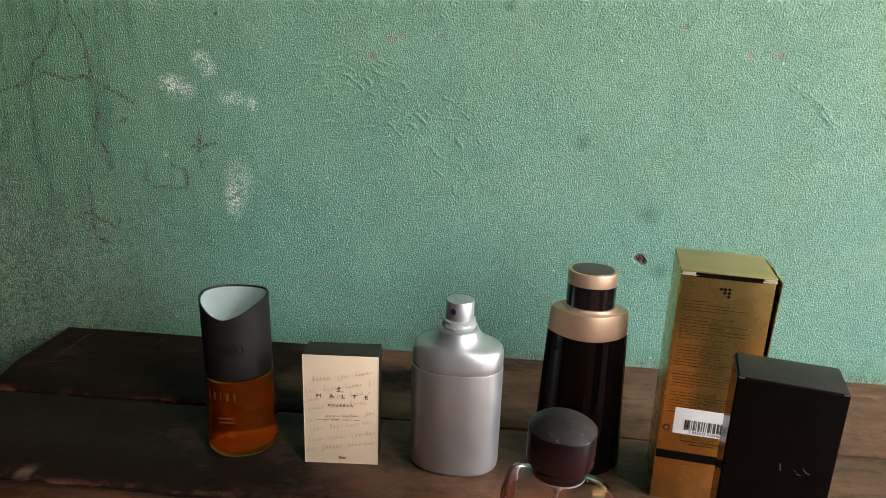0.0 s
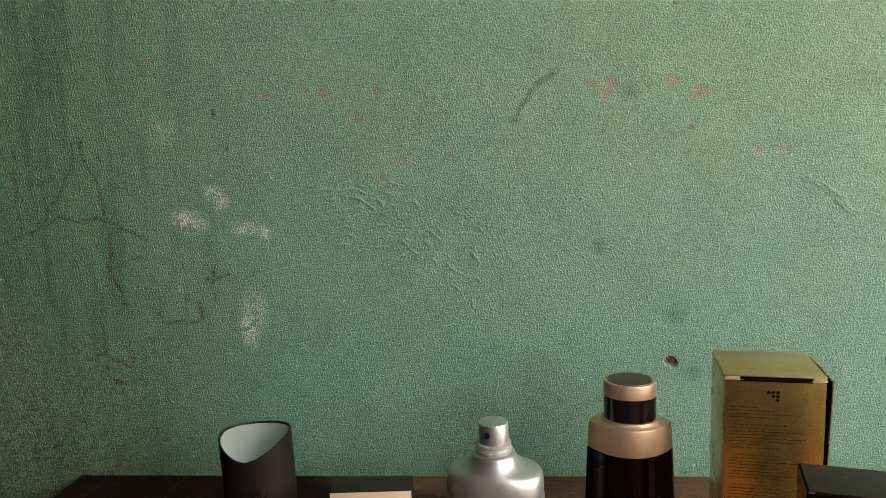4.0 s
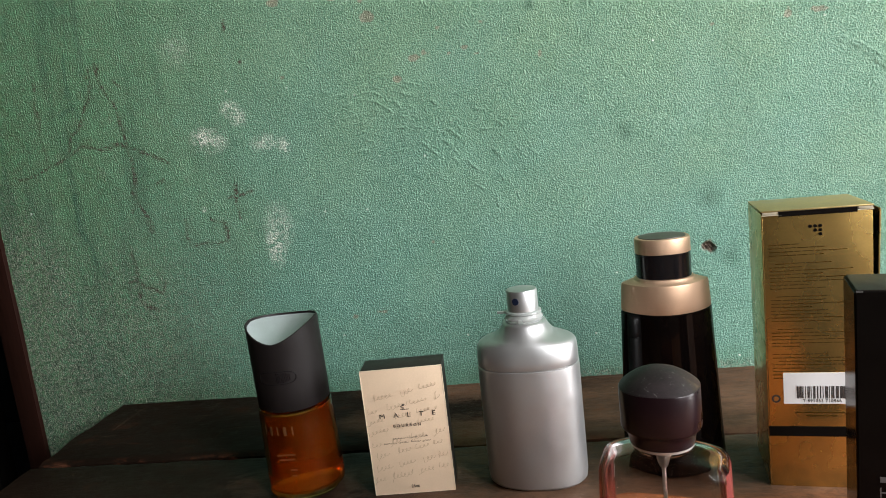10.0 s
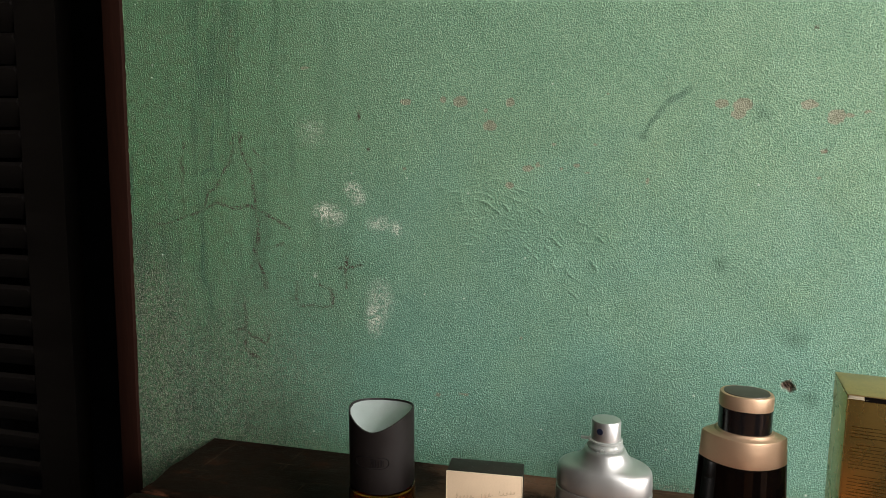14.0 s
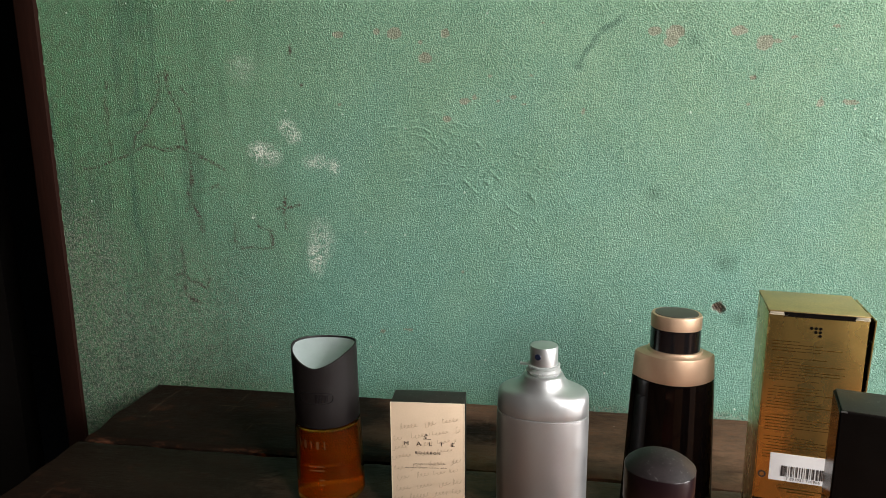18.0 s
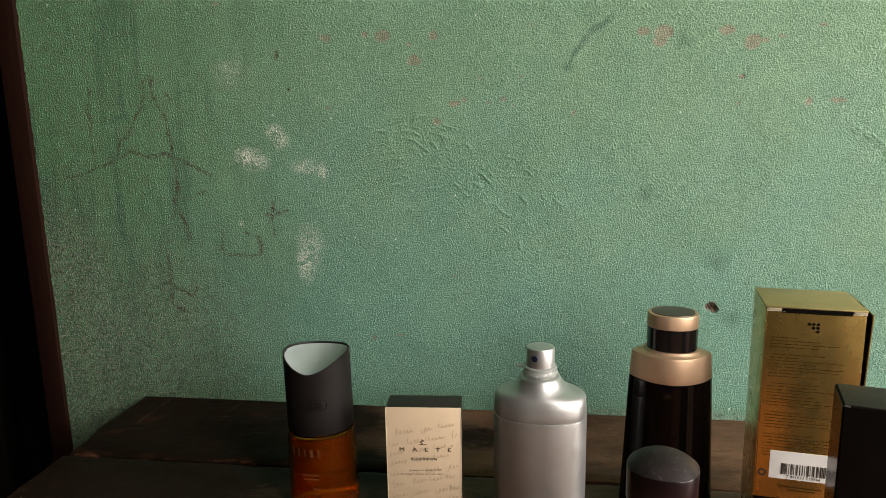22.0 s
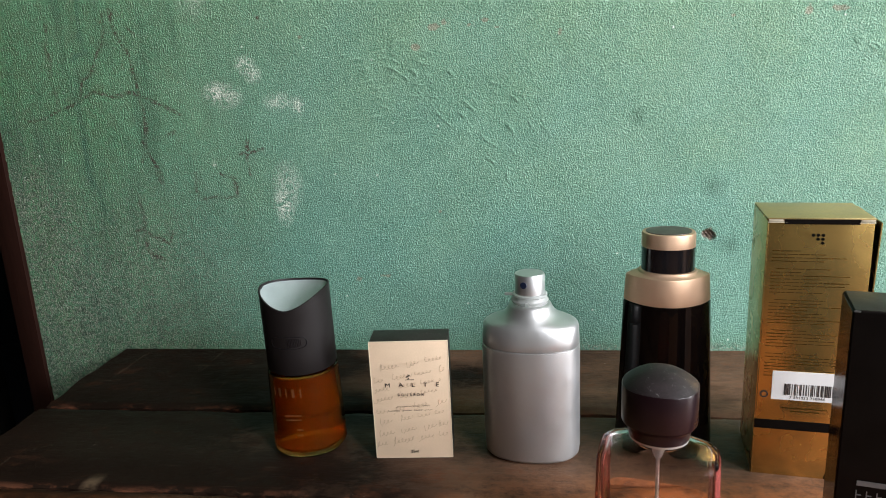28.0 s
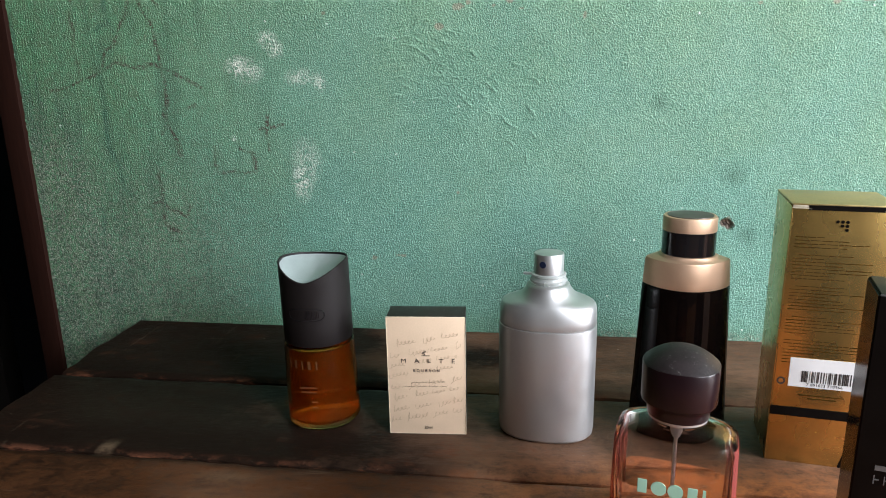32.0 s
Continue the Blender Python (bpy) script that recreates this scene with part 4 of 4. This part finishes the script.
# ---- small cream box ----
def cream_box():
    w, d, h = 0.0521, 0.0225, 0.0848
    b = thing("perfume_carton", (-0.0185, 0.4648, TOP), 3.9, "small cream printed card box with dark sides", "box", "cartons on the table")
    part("carton_body", block(-w / 2, w / 2, 0.0006, d, 0.0, h - 0.0002, bevel=0.0005), CARD_DARK, b, "dark brown card sides and top", angle=25)
    f = part("front_panel", block(-w / 2, w / 2, 0.0, 0.0008, 0.0, h, bevel=0.0003), CREAM, b, "cream front with faded script", angle=25)
    for k, (ax, bx, az, bz) in enumerate(((-w / 2 - 0.0001, w / 2 + 0.0001, h - 0.0004, h + 0.0002), (-w / 2 - 0.0002, -w / 2 + 0.0003, 0.0, h - 0.0004), (w / 2 - 0.0003, w / 2 + 0.0002, 0.0, h - 0.0004), (-w / 2, w / 2, -0.0, 0.0004))):
        part("worn_edge", block(ax, bx, -0.00015, 0.0006, az, bz, bevel=0.0001), CREAM_EDGE, f, "frayed pale edge", angle=25)
    yf = -0.0002
    words("title_words", "MALTE", 0.0042, (0.0010, yf, 0.0538), INK, f, 1.2, 3.1)
    words("title_words", "BOURBON", 0.0027, (0.0, yf, 0.0468), INK, f, 1.0, 1.6)
    words("title_words", "25ml", 0.0030, (0.0005, yf, 0.0048), INK, f, 0.9, 1.0)
    bm = bmesh.new()
    strip(bm, [(-0.0015 + 0.0018 * math.sin(k * 0.9) * (1 - k / 14), 0.0612 - 0.0003 * k) for k in range(12)], 0.0005, yf - 0.00003)
    box(bm, -0.0032, 0.0025, yf - 0.0001, yf, 0.0575, 0.0579)
    part("emblem", bm, INK, f, "small dark emblem")
    rng = random.Random(5)

    def scribble(x0, x1, z, slope, size, width):
        bm2, x = bm, x0
        while x < x1 - 0.002:
            wl = rng.uniform(0.006, 0.014) * min(1.0, size / 0.002 + 0.3)
            e = min(x1, x + wl)
            n = max(6, int((e - x) / size * 6.5))
            ph, amp = rng.uniform(0, 6), rng.uniform(0.6, 1.0)
            pts = []
            for k in range(n + 1):
                u = x + (e - x) * k / n
                tall = 2.2 if k < 3 else 0.75 + 0.6 * (math.sin(k * 0.8 + ph) > 0.75)
                pts.append((u + size * 0.35 * math.sin(ph + k * 1.25 + 1.2), z + slope * (u - x0) + amp * tall * size * 0.55 * math.sin(ph + k * 1.25)))
            strip(bm2, pts, width, yf - 0.00002)
            x = e + rng.uniform(0.6, 2.2) * size

    bm = bmesh.new()
    for k, z in enumerate((0.0675, 0.0585, 0.0515, 0.0445, 0.0355, 0.0285, 0.0195, 0.0115)):
        x0 = -0.0255 + rng.uniform(0, 0.003) + (0.004 if k in (0, 5) else 0)
        scribble(x0, 0.0255 - rng.uniform(0, 0.005), z - 0.0015, 0.17, 0.0031, 0.00030)
    tagged(part("faded_script", bm, SCRIPT_INK, f, "faded brown script"), kind="stuff")
    bm = bmesh.new()
    scribble(-0.0105, 0.0125, 0.0382, 0.03, 0.0009, 0.00013)
    scribble(-0.0165, 0.0165, 0.0352, 0.02, 0.0009, 0.00013)
    part("small_script", bm, INK, f, "two lines of small dark script")
    return b


# ---- silver flask ----
def silver_flask():
    b = thing("perfume_bottle", (0.0612, 0.4812, TOP), -4, "flat oval satin silver perfume flask with a bare spray head", "perfume bottle", "perfume bottles on the table")
    n = 2.35
    part("flask_body", loft([(0.0, 0.0285, 0.0195, n), (0.0006, 0.0302, 0.0212, n), (0.0022, 0.0316, 0.0226, n), (0.006, 0.0321, 0.0230, n), (0.0770, 0.0321, 0.0230, n), (0.0786, 0.0319, 0.0228, n), (0.0790, 0.0312, 0.0221, n)], 112), SILVER, b, "satin silver body")
    top = [(0.0789, 0.0309, 0.0218, n), (0.0792, 0.0316, 0.0225, n), (0.0798, 0.0318, 0.0227, n), (0.0840, 0.0318, 0.0225, n), (0.0884, 0.0316, 0.0218, n), (0.0905, 0.0314, 0.0213, 2.3), (0.0922, 0.0309, 0.0208, 2.25), (0.0934, 0.0300, 0.0204, 2.2), (0.0943, 0.0288, 0.0200, 2.15), (0.0950, 0.0272, 0.0196, 2.1), (0.0956, 0.0254, 0.0193, 2.1), (0.0962, 0.0235, 0.0189, 2.05),
           (0.0970, 0.0214, 0.0184, 2.0), (0.0980, 0.0195, 0.0177, 2.0), (0.0992, 0.0178, 0.0168, 2.0), (0.1006, 0.0164, 0.0159, 2.0), (0.1022, 0.0152, 0.0150, 2.0), (0.1040, 0.0142, 0.0142, 2.0), (0.1055, 0.0136, 0.0136, 2.0), (0.1061, 0.0120, 0.0120, 2.0)]
    part("shoulder", loft(top, 112), SILVER, b, "curved silver shoulder", angle=50)
    part("collar", loft([(0.1054, 0.0106, 0.0106, 2), (0.1072, 0.0120, 0.0120, 2), (0.1084, 0.0121, 0.0121, 2), (0.1096, 0.0112, 0.0112, 2), (0.1108, 0.0110, 0.0110, 2), (0.1113, 0.0114, 0.0114, 2), (0.1124, 0.0112, 0.0112, 2), (0.1128, 0.0101, 0.0101, 2)]), COLLAR_PLASTIC, b, "milky clear plastic collar")
    part("collar_tab", block(-0.0165, -0.0112, -0.0012, 0.0012, 0.1106, 0.1122, bevel=0.0004), COLLAR_PLASTIC, b, "broken clear plastic tab")
    head = part("spray_head", loft([(0.1121, 0.0090, 0.0090, 2), (0.1124, 0.0097, 0.0097, 2), (0.1251, 0.0097, 0.0097, 2), (0.1259, 0.0093, 0.0093, 2), (0.1261, 0.0086, 0.0086, 2)]), BRIGHT_SILVER, b, "brushed silver spray head")
    bm = bmesh.new()
    bmesh.ops.create_cone(bm, cap_ends=True, segments=24, radius1=0.0022, radius2=0.0022, depth=0.003, matrix=Matrix.Rotation(radians(-20), 4, "Z") @ Matrix.Translation((0, -0.0085, 0.1199)) @ Matrix.Rotation(radians(90), 4, "X"))
    part("nozzle", bm, NOZZLE, head, "dark blue nozzle hole")
    return b


# ---- tall black bottle ----
def black_bottle():
    b = thing("perfume_bottle", (0.1497, 0.4925, TOP), -3, "tall tapered black glass bottle with copper collar and cap", "perfume bottle", "perfume bottles on the table")
    n = -1.55
    g = part("glass_body", loft([(0.0, 0.0289, 0.0190, n), (0.0008, 0.0311, 0.0212, n), (0.003, 0.0318, 0.0220, n), (0.05, 0.0296, 0.0206, n), (0.1010, 0.0275, 0.0194, n), (0.1032, 0.0274, 0.0192, n), (0.1040, 0.0265, 0.0182, n)], 112), BLACK_GLASS, b, "glossy black tapered glass")
    part("collar", loft([(0.1036, 0.0258, 0.0178, n), (0.1038, 0.0269, 0.0190, n), (0.1045, 0.0272, 0.0192, n), (0.1203, 0.0262, 0.0184, n), (0.1214, 0.0257, 0.0180, n), (0.1224, 0.0221, 0.0165, -1.3), (0.1232, 0.0185, 0.0155, 2.2), (0.1244, 0.0176, 0.0148, 2.3), (0.1248, 0.0165, 0.0140, 2.3)], 112), COPPER, b, "wide satin copper collar", angle=28)
    cap = part("cap", loft([(0.1244, 0.0155, 0.0135, 2.2), (0.1250, 0.0165, 0.0146, 2.2), (0.1397, 0.0165, 0.0146, 2.2), (0.1402, 0.0158, 0.014, 2.2)]), BLACK_RING, b, "glossy black cap band")
    part("cap_ring", loft([(0.1398, 0.0158, 0.0140, 2.2), (0.1401, 0.0166, 0.0147, 2.2), (0.1482, 0.0166, 0.0147, 2.2), (0.1492, 0.0160, 0.0142, 2.2), (0.1494, 0.0140, 0.0124, 2.2)]), COPPER, cap, "satin copper ring")
    part("cap_disc", loft([(0.1492, 0.0142, 0.0126, 2.2), (0.1497, 0.0140, 0.0124, 2.2), (0.1499, 0.0120, 0.0105, 2.2)]), DARK_INLAY, cap, "dark bronze disc")
    return b


# ---- gold carton ----
def gold_carton():
    w, d, h = 0.0556, 0.050, 0.1628
    b = thing("perfume_carton", (0.2254, 0.4532, TOP), -8.3, "tall gold foil card box with white bar code label", "box", "cartons on the table")
    x0, x1, c = -w / 2, w / 2, 0.0009
    part("side_panel", block(x0, x0 + c, 0.0, d, 0.0, h, bevel=0.0003), GOLD_FOIL, b, angle=20)
    part("back_panel", block(x0 + c, x1 - c, d - c, d, 0.0, h, bevel=0.0003), GOLD_FOIL, b, angle=20)
    f = part("front_panel", block(x0 + c, x1 - 0.0006, 0.0, c, 0.0, h - 0.0012, bevel=0.0003), GOLD_FOIL, b, "gold foil face with dark small print", angle=20)
    # far side panel leans out at the top
    bm = block(-c, 0.0, 0.0014, d, 0.0, h - 0.001, bevel=0.0002)
    bmesh.ops.rotate(bm, verts=bm.verts, matrix=Matrix.Rotation(radians(1.3), 3, "Y"))
    bmesh.ops.translate(bm, verts=bm.verts, vec=(x1, 0, 0))
    part("side_panel", bm, GOLD_FOIL, b, "bulging gold side panel", angle=20)
    part("inner_liner", block(x0 + 0.0012, x1 - 0.0012, 0.0014, d - 0.0012, 0.0012, h - 0.0030), CARD_BLACK, b, "black inner card")
    part("base_panel", block(x0 + c, x1 - c, c, d - c, 0.0, c), GOLD_FOIL, b)
    bm = block(x0, x1, -d, 0.0, 0.0, c, bevel=0.0003)
    bmesh.ops.rotate(bm, verts=bm.verts, matrix=Matrix.Rotation(radians(-0.8), 3, "X"))
    bmesh.ops.translate(bm, verts=bm.verts, vec=(0, d, h))
    part("top_flap", bm, GOLD_WORN, b, "gold top flap slightly lifted", angle=20)
    # black strip put in for the shaded slit below the flap
    part("slit_strip", block(x0 + 0.009, x1 - 0.008, -0.0004, 0.0006, h - 0.0020, h + 0.0006), CARD_BLACK, b, "black strip for the dark slit under the top flap")
    for a, e in ((x0 + 0.0006, x0 + 0.0085), (x1 - 0.0075, x1 - 0.0004)):
        part("worn_corner", block(a, e, -0.0004, 0.0006, h - 0.0006, h + 0.0006, bevel=0.0003), GOLD_EDGE, b, "pale torn card edge")
    for sx, reach, lift in ((-1, 0.0105, 0.0022), (1, 0.0085, 0.0018)):
        bm = bmesh.new()
        e = x0 + 0.0002 if sx < 0 else x1 - 0.0002
        edge = [(0.0, 0.0), (0.25, 0.55), (0.45, 0.4), (0.7, 0.75), (1.0, 0.15)]
        low = [bm.verts.new((e - sx * reach * u, -0.0005, h - 0.0012)) for u, v in edge]
        high = [bm.verts.new((e - sx * reach * u, 0.0006 + 0.0018 * v, h - 0.0004 + lift * v)) for u, v in edge]
        for i in range(len(edge) - 1):
            bm.faces.new((low[i], low[i + 1], high[i + 1], high[i]))
        back = bmesh.ops.extrude_face_region(bm, geom=bm.faces[:])
        bmesh.ops.translate(bm, verts=[v for v in back["geom"] if isinstance(v, bmesh.types.BMVert)], vec=(0, 0.0005, 0.0001))
        part("torn_flap", bm, GOLD_EDGE, b, "pale torn card flap", smooth=False)
    part("dark_band", block(x0 + 0.0002, x1 - 0.0008, -0.00025, 0.0001, 0.0316, 0.0376), CARD_BLACK, f, "black printed band")
    bm = bmesh.new()
    vs = [bm.verts.new((x, -0.0003, z)) for x, z in ((0.0135, 0.0002), (0.0165, 0.0125), (x1 - 0.001, 0.0125), (x1 - 0.001, 0.0002))]
    bm.faces.new(vs)
    part("dark_corner", bm, CARD_BLACK, f, "black printed corner", smooth=False)
    # dotted emblem
    bm = bmesh.new()
    for cx, cz in ((-2, 0), (0, 0), (2, 0), (0, -1), (2, -1), (2, -2)):
        px, pz = -0.0008 + cx * 0.00125, 0.1545 + cz * 0.0023
        bmesh.ops.create_circle(bm, cap_ends=True, segments=8, radius=0.00095, matrix=Matrix.Translation((px, -0.0003, pz)) @ Matrix.Rotation(radians(90), 4, "X"))
    part("dot_emblem", bm, CARD_BLACK, f, "six dark dots", smooth=False)
    # rows of small print as bars
    rng = random.Random(9)
    bm = bmesh.new()
    z = 0.1450
    for k in range(34):
        if k in (4, 12, 20, 26):
            z -= 0.0026
        ind = 0.0 if k % 4 else 0.003
        length = rng.uniform(0.55, 1.0) * 0.048 if k % 5 else rng.uniform(0.2, 0.45) * 0.048
        x = x0 + 0.0035 + ind * (k % 8 == 4)
        end = min(x1 - 0.006, x + length)
        while x < end:
            e = min(end, x + rng.uniform(0.002, 0.007))
            box(bm, x, e, -0.00018, 0.00005, z - (0.00032 if rng.random() < 0.3 else 0.0002), z + 0.0002)
            x = e + 0.0006
        z -= 0.00205
    part("small_print", bm, GOLD_PRINT, f, "rows of dark small print", smooth=False)
    lab = part("bar_code_label", block(x0 + 0.0085, x0 + 0.0475, -0.0004, 0.0001, 0.0515, 0.0702, bevel=0.0001), LABEL, f, "white paper bar code label", smooth=False)
    bm = bmesh.new()
    x = x0 + 0.0155
    while x < x0 + 0.0425:
        wd = rng.choice((0.00028, 0.00028, 0.00056, 0.00084))
        box(bm, x, x + wd, -0.0006, -0.0003, 0.0549, 0.0622)
        x += wd + rng.choice((0.0003, 0.0003, 0.0006, 0.0009))
    part("bar_code", bm, INK, lab, "black bar code", smooth=False)
    words("bar_code_digits", "7 891033 710966", 0.0025, (x0 + 0.0285, -0.0005, 0.0534), INK, lab, 1.0, 1.12)
    bm = bmesh.new()
    bmesh.ops.create_circle(bm, cap_ends=False, segments=20, radius=0.0024, matrix=Matrix.Translation((x0 + 0.0045, -0.0002, 0.0545)) @ Matrix.Rotation(radians(90), 4, "X"))
    rim_edges = bm.edges[:]
    got = bmesh.ops.extrude_edge_only(bm, edges=rim_edges)
    for v in got["geom"]:
        if isinstance(v, bmesh.types.BMVert):
            v.co.x = (x0 + 0.0045) + (v.co.x - (x0 + 0.0045)) * 0.6
            v.co.z = 0.0545 + (v.co.z - 0.0545) * 0.6
    part("ring_mark", bm, INK, f, "dark recycling ring", smooth=False)
    bm = bmesh.new()
    for z, a, e in ((0.0462, 0.015, 0.040), (0.0442, 0.020, 0.036)):
        box(bm, x0 + a, x0 + e, -0.00018, 0.00005, z - 0.0004, z + 0.0004)
    part("print_bars", bm, GOLD_PRINT, f, "two bars of dark print", smooth=False)
    return b


# ---- black carton ----
def black_carton():
    w, d, h = 0.0500, 0.030, 0.1420
    b = thing("perfume_carton", (0.2305, 0.3548, TOP), -14, "matt black card box with worn edges and grey print", "box", "cartons on the table")
    bm = block(-w / 2, w / 2, 0.0, d, 0.0, h, bevel=0.0011, segs=3)
    part("carton_body", bm, CARD_BLACK, b, angle=25)
    part("lid_fold", block(-w / 2 + 0.0008, w / 2 - 0.0006, 0.0006, d - 0.0006, h - 0.0001, h + 0.0004, bevel=0.0002), CARD_DARK, b, "dusty black top flap", angle=25)
    bm = bmesh.new()
    box(bm, -0.0165, -0.0045, -0.0002, 0.0001, 0.0552, 0.0578)
    for k in range(9):
        x = -0.0165 + k * 0.0043
        box(bm, x, x + 0.0005, -0.0002, 0.0001, 0.0480, 0.0526)
        box(bm, x + 0.0005, x + 0.0024, -0.0002, 0.0001, 0.0500, 0.0506)
    part("print_bars", bm, SILVER_PRINT, b, "grey printed bars", smooth=False)
    part("side_panel", block(-w / 2 - 0.0003, -w / 2 + 0.0002, 0.0008, d - 0.0008, 0.0008, h - 0.0008, bevel=0.0001), BLACK_SIDE, b, "glossy black side", smooth=False)
    bm = bmesh.new()
    for pts in (((0.001, 0.099), (0.0016, 0.095)), ((0.0115, 0.0985), (0.013, 0.0965), (0.015, 0.096)), ((0.0075, 0.097), (0.0085, 0.096)), ((0.009, 0.095), (0.011, 0.0945))):
        strip(bm, pts, 0.0005, -0.0001)
    part("scuffs", bm, SILVER_PRINT, b, "small white scuffs", smooth=False)
    for a, e in ((-w / 2 + 0.0004, -w / 2 + 0.003), (w / 2 - 0.003, w / 2 - 0.0002)):
        part("worn_corner", block(a, e, -0.00015, 0.0004, h - 0.0006, h + 0.0001), SILVER_PRINT, b, "pale worn corner edge", smooth=False)
    return b


# ---- clear bottle with plum cap ----
def plum_bottle():
    b = thing("perfume_bottle", (0.1235, 0.3620, TOP), -14.5, "clear rose-tinted glass perfume bottle with a domed plum cap", "perfume bottle", "perfume bottles on the table")
    n = 4.5
    outer = [(0.0, 0.0270, 0.0150, n), (0.0008, 0.0288, 0.0166, n), (0.003, 0.0296, 0.0174, n), (0.04, 0.0294, 0.0173, n), (0.066, 0.0287, 0.0169, n), (0.0695, 0.0280, 0.0163, n), (0.0715, 0.0266, 0.0152, 4.0), (0.0735, 0.0225, 0.0140, 3.2), (0.0755, 0.0165, 0.0125, 2.4), (0.0765, 0.0135, 0.0118, 2.0), (0.0785, 0.0128, 0.0116, 2.0), (0.0800, 0.0120, 0.0112, 2.0)]
    low = 0.995
    inner = [(0.008, 0.0215, 0.0115, n), (0.010, 0.0250, 0.0140, n), (0.04, 0.0262, 0.0146, n), (0.064, 0.0260, 0.0144, n), (0.0685, 0.0248, 0.0135, n), (0.0705, 0.0225, 0.0122, 4.0), (0.0725, 0.0170, 0.0108, 3.0), (0.0745, 0.0110, 0.0098, 2.2), (0.0795, 0.0105, 0.0096, 2.0)]
    outer = [(z * low, hx, hy, k) for z, hx, hy, k in outer]
    inner = [(z * low, hx, hy, k) for z, hx, hy, k in inner]
    bm = loft(outer, 96)
    shell = len(bm.faces)
    loft(inner, 96, bm=bm)
    g = part("glass_body", bm, PINK_GLASS, b, "thick clear glass with a rose tint", angle=40, hollow=shell)
    # added shells stand in for the deeper tint seen through the glass edges
    for sx in (-1, 1):
        bm = loft([(z, hx * 1.006, hy, n) for z, hx, hy, n in outer[2:6]], 96)
        far = [fc for fc in bm.faces if len(fc.verts) > 4 or sx * fc.calc_center_median().x < 0.0268]
        bmesh.ops.delete(bm, geom=far, context="FACES")
        part("tinted_side", bm, PINK_SIDE, g, "added rose shell for the deep tint at the glass edge")
    part("perfume", loft([(0.0076, 0.0216, 0.0116, n), (0.0095, 0.0251, 0.0141, n), (0.0400, 0.0263, 0.0147, n), (0.0430, 0.0263, 0.0147, n)], 96), PINK_LIQUID, g, "rose perfume filling over half")
    part("dip_tube", loft([(0.010, 0.0009, 0.0009, 2), (0.069, 0.0009, 0.0009, 2)], 16), TUBE, b, "milky dip tube")
    part("tube_seat", loft([(0.0655, 0.0016, 0.0016, 2), (0.0670, 0.0024, 0.0024, 2), (0.0685, 0.0030, 0.0030, 2), (0.0715, 0.0031, 0.0031, 2), (0.0720, 0.0042, 0.0042, 2), (0.0760, 0.0042, 0.0042, 2)], 32), TUBE, b, "white pump seat")
    part("ferrule", loft([(0.0774, 0.0134, 0.0128, 2), (0.0776, 0.0141, 0.0135, 2), (0.0787, 0.0142, 0.0136, 2), (0.0789, 0.0137, 0.0131, 2)], 64), BRIGHT_SILVER, b, "silver ferrule under the cap")
    rr = 0.0178
    cap = [(0.0786, 0.0134, 0.0129, 2.1), (0.0790, 0.0144, 0.0138, 2.1), (0.0834, 0.0150, 0.0144, 2.15), (0.0858, 0.0166, 0.0160, 2.25), (0.0868, 0.0175, 0.0168, 2.3), (0.0876, rr, 0.0171, 2.3), (0.1052, rr, 0.0171, 2.3), (0.1056, rr - 0.0002, 0.0169, 2.3)]
    dome = [(0.1054, rr - 0.0004, 0.0167, 2.3), (0.1057, rr - 0.0003, 0.0168, 2.3)]
    for k in range(1, 10):
        q = 1 - k / 10
        dome.append((0.1058 + 0.0082 * (1 - q * q), (rr - 0.0003) * q, 0.0168 * q, 2.3))
    lid = part("cap", loft(cap, 96), PLUM, b, "dark plum plastic cap", angle=40)
    part("cap_dome", loft(dome, 96), PLUM_DUSTY, lid, "dusty scratched dome", angle=40)
    # mint print: plain blocks and discs for the wordmark, then one word
    for k in range(4):
        x = -0.0130 + k * 0.0077
        if k in (1, 2):
            bm = bmesh.new()
            bmesh.ops.create_cone(bm, cap_ends=True, segments=32, radius1=0.0036, radius2=0.0036, depth=0.0006, matrix=Matrix.Translation((x, -0.0178, 0.0460)) @ Matrix.Rotation(radians(90), 4, "X"))
        else:
            bm = block(x - 0.0022, x + 0.0022, -0.0181, -0.0175, 0.0423, 0.0497, bevel=0.0003)
        part("print_block", bm, MINT, g, smooth=False)
    part("print_block", block(0.0146, 0.0160, -0.0181, -0.0175, 0.0423, 0.0497), MINT, g, smooth=False)
    words("print_word", "HOMME", 0.0062, (0.0, -0.0179, 0.0371), MINT, g, 1.0, 1.1)
    return b


amber_bottle()
cream_box()
silver_flask()
black_bottle()
gold_carton()
black_carton()
plum_bottle()
